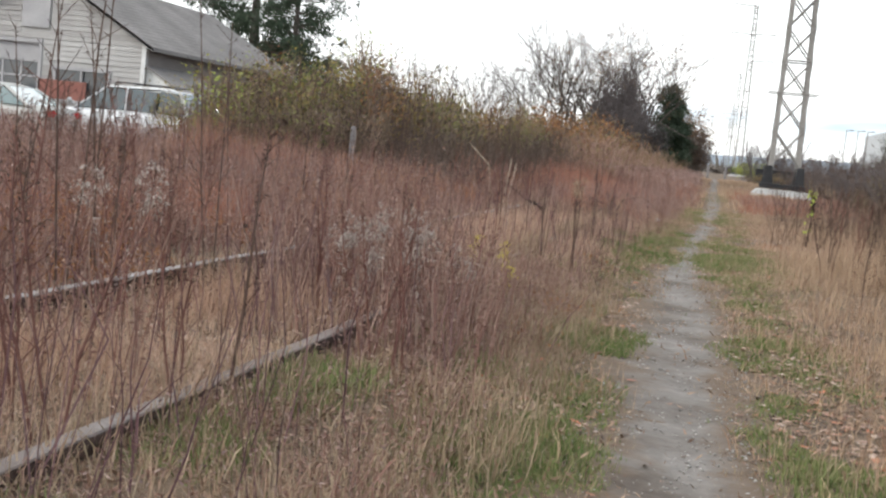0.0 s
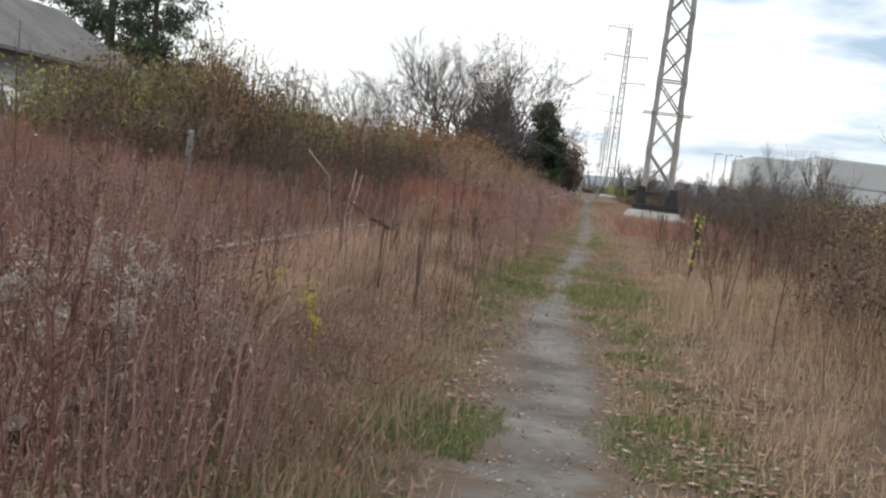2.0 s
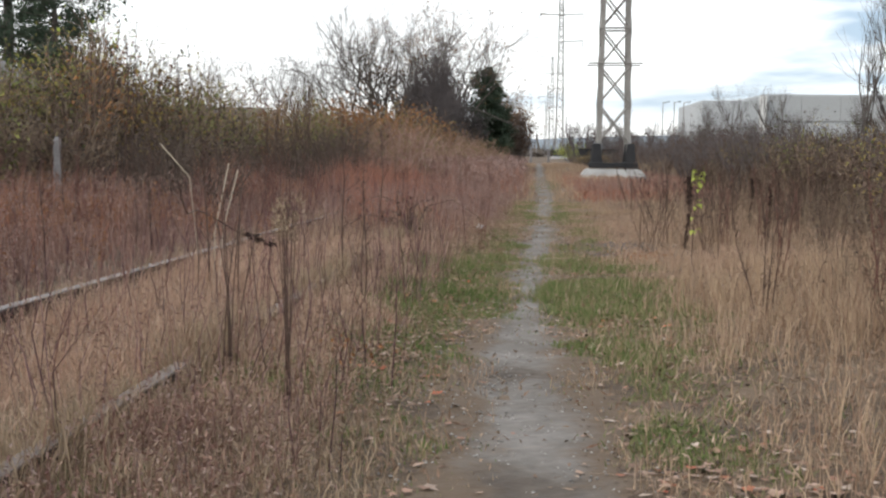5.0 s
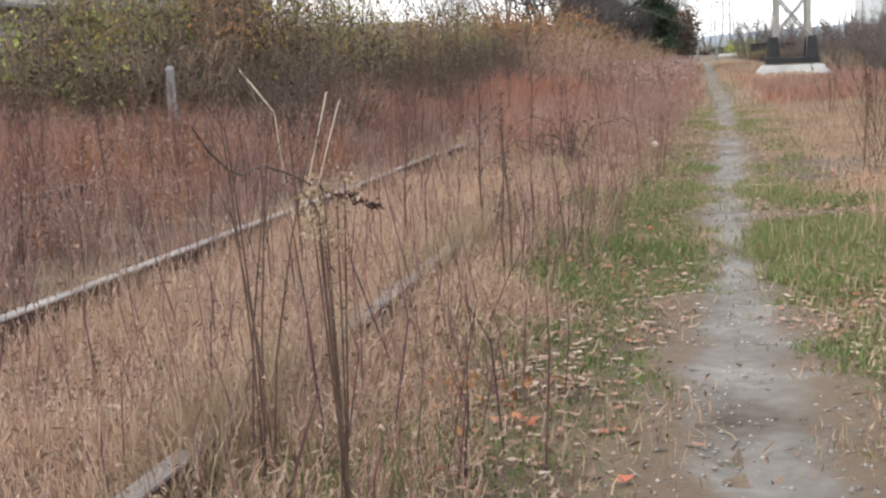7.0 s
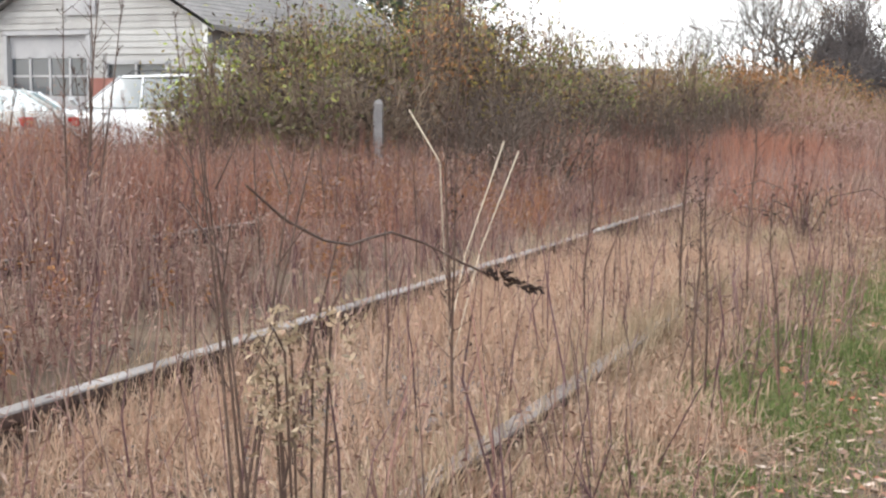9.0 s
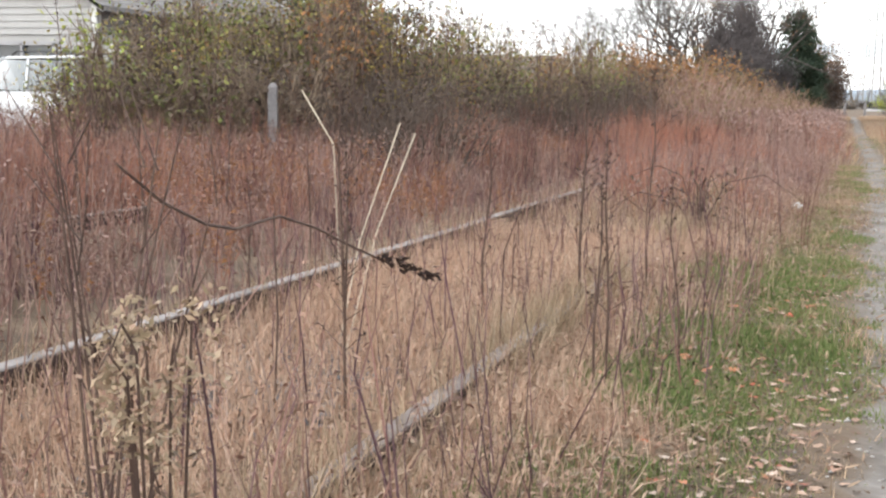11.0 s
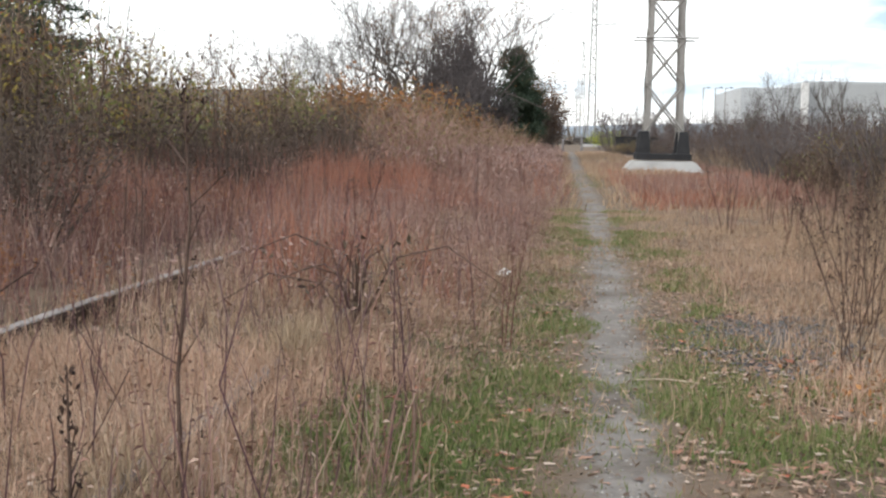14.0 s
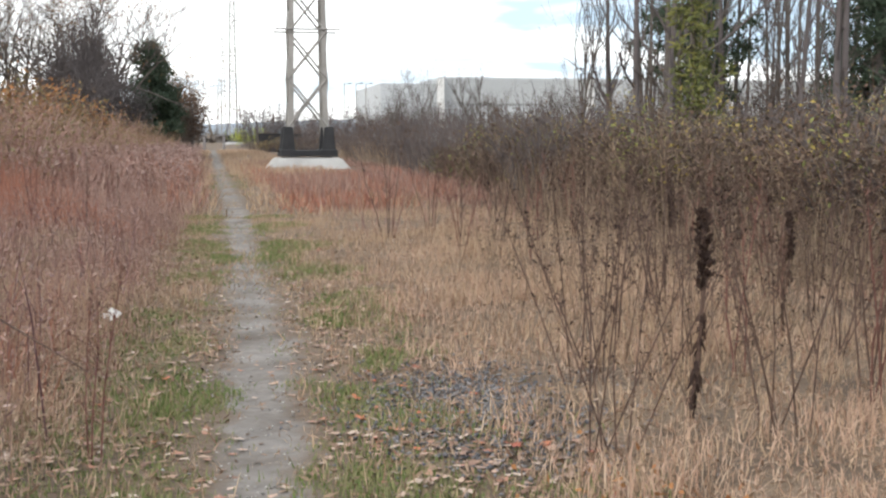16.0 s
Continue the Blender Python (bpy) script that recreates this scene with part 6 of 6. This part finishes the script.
# ---- single weeds ----
def weed(kind, h, seed, label, category="weed", stems=1):
    """A dead weed with its stems and heads as parts, at the origin."""
    random.seed(seed)
    ob = thing("weed", label, category, "dead weeds")
    for k in range(stems):
        s, head, side = Shape(), Shape(), Shape()
        a, out = rnd(0, 6.28), (rnd(0.03, 0.22 if stems < 7 else 0.5) * h if stems > 1 else rnd(0, 0.08) * h)
        hh = h * rnd(0.8, 1.05)
        b = Vector((rnd(-0.03, 0.03) * stems ** 0.5, rnd(-0.03, 0.03) * stems ** 0.5, -0.04))
        e = Vector((b.x + math.cos(a) * out, b.y + math.sin(a) * out, hh))
        m1 = b.lerp(e, 0.35) + Vector((rnd(-0.02, 0.02), rnd(-0.02, 0.02), 0.02))
        m2 = b.lerp(e, 0.7) + Vector((rnd(-0.03, 0.03), rnd(-0.03, 0.03), 0.02))
        r = {"dock": 0.011, "gold": 0.0045, "yellow": 0.005, "dark": 0.0065, "twiggy": 0.006}[kind] * (0.7 + 0.3 * h) * (0.6 if stems > 6 else 1.0)
        pts = [b, m1, m2, e]
        s.tube(pts, [r, r * 0.85, r * 0.65, r * 0.3], 5)
        on = lambda f: b.lerp(m1, f / 0.35) if f < 0.35 else (m1.lerp(m2, (f - 0.35) / 0.35) if f < 0.7 else m2.lerp(e, (f - 0.7) / 0.3))
        if kind in ("dark", "twiggy"):
            for q in range(14 if kind == "dark" else 22):
                f = rnd(0.3, 0.98)
                d = tilt_dir(Vector((0, 0, 0.9)), 0.75)
                L = h * rnd(0.04, 0.16) * (1.4 if kind == "twiggy" else 1) * (1.15 - f * 0.6)
                p = on(f)
                side.tube([p, p + d * L], [r * 0.4, r * 0.2], 3)
                for _ in range(3 if kind == "dark" else 2):
                    head.leaf(p + d * L * rnd(0.7, 1.05), tilt_dir(Vector((0, 0, 0.3)), 1), tilt_dir(Vector((0, 0, 1)), 1), rnd(0.01, 0.026), rnd(0.005, 0.012))
            for _ in range(26):
                head.leaf(on(rnd(0.86, 1.0)) + Vector((random.gauss(0, 0.008), random.gauss(0, 0.008), 0)), tilt_dir(Vector((0, 0, 0.8)), 0.6), tilt_dir(Vector((0, 1, 0)), 1), rnd(0.01, 0.024), rnd(0.005, 0.01))
        elif kind == "dock":
            for _ in range(300):
                f = rnd(0.62, 1.0)
                head.leaf(on(f) + Vector((random.gauss(0, 0.011), random.gauss(0, 0.011), 0)), tilt_dir(Vector((0, 0, 0.9)), 0.7), tilt_dir(Vector((0, 1, 0)), 1), rnd(0.02, 0.045), rnd(0.015, 0.025))
            for _ in range(80):
                f = rnd(0.04, 0.62) ** 1.2
                head.leaf(on(f), tilt_dir(Vector((0, 0, -1.0)), 0.45), tilt_dir(Vector((0, 1, 0)), 1), rnd(0.03, 0.09), rnd(0.012, 0.028))
        else:
            # plumes that nod over at the top
            for q in range(7):
                f = rnd(0.74, 1.0)
                p = on(f)
                aa = a + rnd(-1.2, 1.2)
                p2 = p + Vector((math.cos(aa) * 0.06, math.sin(aa) * 0.06, 0.035)) * (0.7 + h * 0.6)
                p3 = p2 + Vector((math.cos(aa) * 0.05, math.sin(aa) * 0.05, -0.025)) * (0.7 + h * 0.6)
                side.tube([p, p2, p3], [r * 0.4, r * 0.3, r * 0.2], 3)
                for _ in range(34):
                    c = p.lerp(p2, rnd(0.1, 1)) if random.random() < 0.5 else p2.lerp(p3, random.random())
                    head.leaf(c + Vector((random.gauss(0, 0.007), random.gauss(0, 0.007), random.gauss(0, 0.007))), tilt_dir(Vector((0, 0, 0.3)), 1), tilt_dir(Vector((0, 0, 1)), 1), rnd(0.012, 0.026), rnd(0.006, 0.013))
            for _ in range(20):
                f = rnd(0.2, 0.75)
                head.leaf(on(f), tilt_dir(Vector((0, 0, -0.1)), 1), tilt_dir(Vector((0, 0, 1)), 1), rnd(0.03, 0.08), rnd(0.006, 0.012))
        sm = {"dock": "dark_stem", "gold": "red_stem", "yellow": "red_stem", "dark": "dark_stem", "twiggy": "red_stem"}[kind]
        hm = {"dock": "seed_dark", "gold": "seed_fluff", "yellow": "yellow_leaf", "dark": "seed_dark", "twiggy": "brown_leaf"}[kind]
        st = s.make("stem", sm, ob)
        if side.v:
            tagged(side.make("side_growth", sm, st), kind="stuff")
        tagged(head.make("seed_head", hm, st), kind="stuff")
    return ob


def put(ob, x, y, scale=1.0, turn=None, lean=0.0):
    t = rnd(0, 360) if turn is None else turn
    return copy_thing(ob, pose(x, y, gz(x, y), lean, rnd(-4, 4), t) @ Matrix.Scale(scale, 4))


GOLD = [weed("gold", 1.0, 20 + k, "dead goldenrod with grey fluffy nodding plumes", stems=5) for k in range(3)]
DARK = [weed("dark", 1.2, 30 + k, "dark dead weed stalk with dry seed pods", stems=1) for k in range(4)]
DARK2 = [weed("dark", 1.1, 35 + k, "clump of dark dead weed stalks", stems=4) for k in range(2)]
TWIG = [weed("twiggy", 1.0, 40 + k, "reddish branching dead weed among grass", stems=3) for k in range(3)]
FAN = [weed("dark", 0.95, 62 + k, "fan of thin brown dead weed stems", stems=8) for k in range(2)]
DOCK = [weed("dock", 1.0, 45 + k, "dead dock stalk with dark brown seed head") for k in range(2)]
YELL = [weed("yellow", 0.75, 50 + k, "goldenrod with yellow leaves beside the path", stems=1) for k in range(2)]
random.seed(60)
# those that stand out
for x, y, s in ((-1.72, 6.67, 0.66), (-1.45, 6.3, 0.58), (-1.9, 6.3, 0.64), (-1.55, 6.95, 0.62), (-2.0, 6.95, 0.66), (-1.3, 6.65, 0.52), (-1.75, 6.1, 0.55), (-2.9, 5.6, 0.85)):
    put(GOLD[random.randint(0, 2)], x, y, s)
for x, y, s in ((-1.68, 4.25, 1.05),  (-3.72, 13.05, 0.95), (-3.94, 12.72, 0.9), (-1.35, 14.4, 0.9), (-1.7, 15.6, 1.1), (-1.1, 14.9, 0.75), (-2.05, 15.2, 0.9), (1.7, 18.6, 0.8), (-1.32, 14.1, 0.85), (-2.5, 14.6, 1.15), (-1.95, 13.4, 0.8), (-1.5, 16.4, 1.0)):
    put(DARK[random.randint(0, 3)], x, y, s)
for x, y, s in ((1.5, 20.1, 1.02), (2.77, 21.85, 0.75), (2.9, 24.0, 0.8)):
    put(DOCK[random.randint(0, 1)], x, y, s, lean=4.0)
for x, y, s in ((-1.35, 8.48, 0.6), (-1.28, 8.2, 0.5), (-1.42, 8.6, 0.45), (-1.72, 8.9, 0.65)):
    put(YELL[random.randint(0, 1)], x, y, s)
for x, y, s in ((2.1, 20.9, 0.9), (2.4, 20.2, 0.9), (-0.78, 20.0, 0.7), (-1.9, 3.3, 1.0), (-2.2, 3.6, 1.1), (-1.75, 3.9, 0.8)):
    put(TWIG[random.randint(0, 2)], x, y, s)
for x, y, s in ((1.05, 19.7, 0.95), (1.75, 19.75, 1.0), (1.35, 20.9, 1.05), (2.3, 22.4, 0.9), (3.0, 19.6, 0.95), (2.0, 21.3, 0.9), (2.75, 21.2, 0.95), (3.3, 23.0, 1.0)):
    put(FAN[random.randint(0, 1)], x, y, s)
# scattered
x, y = spots(150, -6.5, -1.1, 3.5, 32, lambda x, y: (0.4 + 0.6 * (x < -3.3)) * (1 - (x > -2.7) * (y > 8.0) * (y < 15.0)))
for a, b in zip(x, y):
    put(random.choice(DARK + DARK + TWIG + TWIG), a, b, rnd(0.6, 1.05))
x, y = spots(75, 1.3, 5.0, 6.5, 32, lambda x, y: ramp01(x, 1.0, 2.6))
for a, b in zip(x, y):
    put(random.choice(DARK + TWIG + DARK2), a, b, rnd(0.55, 1.0))
x, y = spots(45, -13, -6.5, 9, 27)
for a, b in zip(x, y):
    put(random.choice(DARK2 + TWIG), a, b, rnd(0.9, 1.5))
# tall seed spikes that rise above the bank
SPIKE = [weed("dark", 2.3, 80 + k, "tall dead stalk with a dark seed spike on the bank", stems=2) for k in range(3)]
random.seed(61)
for k in range(54):
    put(SPIKE[k % 3], -5.4 - rnd(0, 5.2), 23.2 + 0.36 * k * rnd(0.6, 1.0), rnd(0.85, 1.3))
for x, y, sc in ((-3.4, 6.0, 0.85), (-3.7, 6.9, 0.9), (-3.1, 7.3, 0.8), (-3.9, 6.3, 0.8), (-5.4, 15.6, 0.8), (-5.9, 16.3, 0.85), (-5.1, 16.5, 0.75), (-6.3, 15.3, 0.85), (-4.6, 17.4, 0.7)):
    put(SPIKE[random.randint(0, 2)], x, y, sc)
# the first of each kind stands in the field too
for k, ob in enumerate(GOLD + DARK + DARK2 + TWIG + DOCK + YELL + FAN + SPIKE):
    px, py = 4.2 + 0.23 * k, 9.0 + 1.1 * k
    ob.matrix_basis = pose(px, py, gz(px, py))

# pale bent reeds, a fallen stalk and a hanging stem across the rails
reed = thing("reed", "two pale dry reed stalks leaning over the rail", "reed")
for e, m, b in (((-2.56, 15.45, 1.05), (-2.5, 14.8, 0.55), (-2.3, 14.03, 0.08)), ((-2.5, 15.5, 1.0), (-2.46, 14.9, 0.58), (-2.29, 14.06, 0.08)), ((-3.15, 15.6, 1.2), (-2.8, 15.2, 0.95), (-2.62, 14.9, 0.1))):
    Shape().tube([b, m, e], [0.0015, 0.0028, 0.0042], 5).make("stalk", "pale_stem", reed)
fallen = thing("broken_stem", "broken brown weed stem hanging over the rail with its dry head", "weed")
Shape().tube([(-1.98, 12.15, 1.03), (-2.05, 12.45, 0.92), (-2.13, 12.8, 0.83), (-2.2, 13.1, 0.785), (-2.24, 13.35, 0.785), (-2.25, 13.5, 0.785), (-2.2, 13.68, 0.73), (-2.12, 13.83, 0.65), (-2.02, 13.95, 0.58)], [0.003, 0.004, 0.0045, 0.005, 0.005, 0.005, 0.005, 0.0045, 0.004], 5).make("stem", "dark_stem", fallen)
hd = Shape()
random.seed(70)
for _ in range(90):
    f = rnd(0, 1)
    hd.leaf(Vector((-2.06, 13.9, 0.62)).lerp(Vector((-1.9, 14.05, 0.53)), f) + Vector((random.gauss(0, 0.011), random.gauss(0, 0.011), random.gauss(0, 0.009))), tilt_dir(Vector((0.5, 0.6, -0.3)), 0.5), tilt_dir(Vector((0, 0, 1)), 1), rnd(0.02, 0.045), rnd(0.01, 0.02))
hd.make("seed_head", "seed_dark", fallen)
Shape().tube([(-2.25, 13.45, 0.05), (-2.24, 13.46, 0.45), (-2.25, 13.45, 0.8)], [0.004, 0.0035, 0.003], 5).make("prop_stem", "dark_stem", fallen)
twig = thing("fallen_twig", "thin pale dry stalk lying across the path's edge", "stalk")
Shape().tube([(-0.1, 19.38, gz(-0.1, 19.38) + 0.02), (0.05, 19.33, gz(0.05, 19.33) + 0.03), (0.2, 19.27, gz(0.2, 19.27) + 0.025)], [0.004, 0.005, 0.003], 5).make("stalk", "pale_stem", twig)
# sapling with long lime leaves
sap = thing("sapling", "slender sapling with drooping lime-yellow leaves", "sapling", at=(1.32, 17.86, gz(1.32, 17.86) - 0.02))
Shape().tube([(0, 0, 0), (0.02, 0.02, 0.4), (0.05, 0.0, 0.98)], [0.006, 0.005, 0.003], 5).make("stem", "dark_stem", sap)
for k in range(26):
    f = rnd(0.8, 1.0) if k < 17 else rnd(0.35, 0.75)
    a = rnd(0, 6.28)
    lf = Shape()
    p = Vector((0.05 * f, 0, 0.98 * f))
    d1 = Vector((math.cos(a), math.sin(a), 0.35)).normalized()
    L = rnd(0.08, 0.13)
    s = Vector((-math.sin(a), math.cos(a), 0)) * L * 0.2
    q1, q2 = p + d1 * L * 0.5, p + d1 * L * 0.7 - Vector((0, 0, L * 0.5))
    lf.v += [p, q1 + s, q1 - s, q1 + Vector((0, 0, -0.01)), q2]
    lf.f += [[0, 1, 3], [0, 3, 2], [1, 4, 3], [3, 4, 2]]
    lf.make("leaf", "lime_leaf", sap)

# arching bramble canes by the path, and a pale scrap
bramble = thing("bramble", "leafless bramble with thin arching red-brown canes", "bramble", at=(-1.6, 19.8, gz(-1.6, 19.8) - 0.02))
random.seed(90)
for k in range(13):
    a, L, hh = rnd(0, 6.28), rnd(0.35, 0.85), rnd(0.25, 0.55)
    dx, dy = math.cos(a) * L, math.sin(a) * L
    Shape().tube([(0, 0, 0), (dx * 0.25, dy * 0.25, hh * 0.85), (dx * 0.6, dy * 0.6, hh), (dx, dy, hh * rnd(0.3, 0.9))], [0.0065, 0.0055, 0.0045, 0.0025], 4).make("cane", "dark_stem", bramble)
leaf_cloud("dry_leaf_mass", [(Vector((random.gauss(0, 0.25), random.gauss(0, 0.25), rnd(0.12, 0.5))), None) for _ in range(26)], 3, 0.05, 0.03, "umber_leaf", bramble, 0.45)
scrap = thing("scrap", "crumpled pale scrap caught in the grass", "scrap", at=(-0.95, 23.05, gz(-0.95, 23.05) + 0.02))
sc = Shape()
for k in range(7):
    a = 2 * math.pi * k / 7
    sc.v.append(Vector((0.075 * math.cos(a) * rnd(0.7, 1.2), 0.06 * math.sin(a) * rnd(0.7, 1.2), rnd(0.0, 0.05))))
sc.v += [Vector((0, 0, 0.08)), Vector((0.01, 0, 0.0))]
for k in range(7):
    sc.f += [[k, (k + 1) % 7, 7], [(k + 1) % 7, k, 8]]
sc.make("crumple", "white_trim", scrap)

# two plants close to the path: a withered flower with a bunched head, and tall bare stems
random.seed(95)
flower = thing("withered_flower", "withered brown flower with a bunched curled seed head", "weed", at=(-1.17, 11.0, gz(-1.17, 11.0) - 0.03))
heads = []
for k in range(7):
    a = rnd(0, 6.28)
    tx, ty, tz = math.cos(a) * rnd(0.02, 0.065), math.sin(a) * rnd(0.02, 0.055), rnd(0.83, 0.93)
    Shape().tube([(rnd(-0.02, 0.02), rnd(-0.02, 0.02), 0), (tx * 0.3, ty * 0.3, tz * 0.45), (tx * 0.8, ty * 0.8, tz * 0.85), (tx, ty, tz), (tx * 1.5, ty * 1.5, tz + 0.03), (tx * 1.9, ty * 1.9, tz + 0.005)], [0.003, 0.0027, 0.0022, 0.0018, 0.0014, 0.001], 4).make("stem", "dark_stem", flower)
    for _ in range(9):
        heads.append((Vector((tx * rnd(0.6, 1.9), ty * rnd(0.6, 1.9), tz + rnd(-0.1, 0.05))), None))
leaf_cloud("seed_head", heads, 11, 0.013, 0.01, "straw_grass", flower, 0.4)
leaf_cloud("dry_leaf_mass", [(Vector((random.gauss(0, 0.02), random.gauss(0, 0.02), rnd(0.5, 0.85))), None) for _ in range(24)], 3, 0.018, 0.012, "brown_frizz", flower, 0.25)
tall = thing("tall_weed", "clump of tall thin bare brown weed stems", "weed", at=(-1.52, 11.42, gz(-1.52, 11.42) - 0.03))
for k in range(6):
    a, hh = rnd(0, 6.28), rnd(0.9, 1.12)
    tx, ty = math.cos(a) * rnd(0.05, 0.2), math.sin(a) * rnd(0.05, 0.2)
    bx, by = rnd(-0.04, 0.04), rnd(-0.04, 0.04)
    st = Shape().tube([(bx, by, 0), (bx + tx * 0.2, by + ty * 0.2, hh * 0.4), (bx + tx * 0.6, by + ty * 0.6, hh * 0.75), (bx + tx, by + ty, hh)], [0.0034, 0.003, 0.0023, 0.001], 5).make("stem", "dark_stem", tall)
    for _ in range(3):
        f = rnd(0.5, 0.95)
        q = Vector((bx + tx * f * 0.8, by + ty * f * 0.8, hh * f))
        Shape().tube([q, q + tilt_dir(Vector((tx, ty, 0.9)), 0.5) * rnd(0.06, 0.16)], [0.0018, 0.001], 3).make("twig", "dark_stem", st)
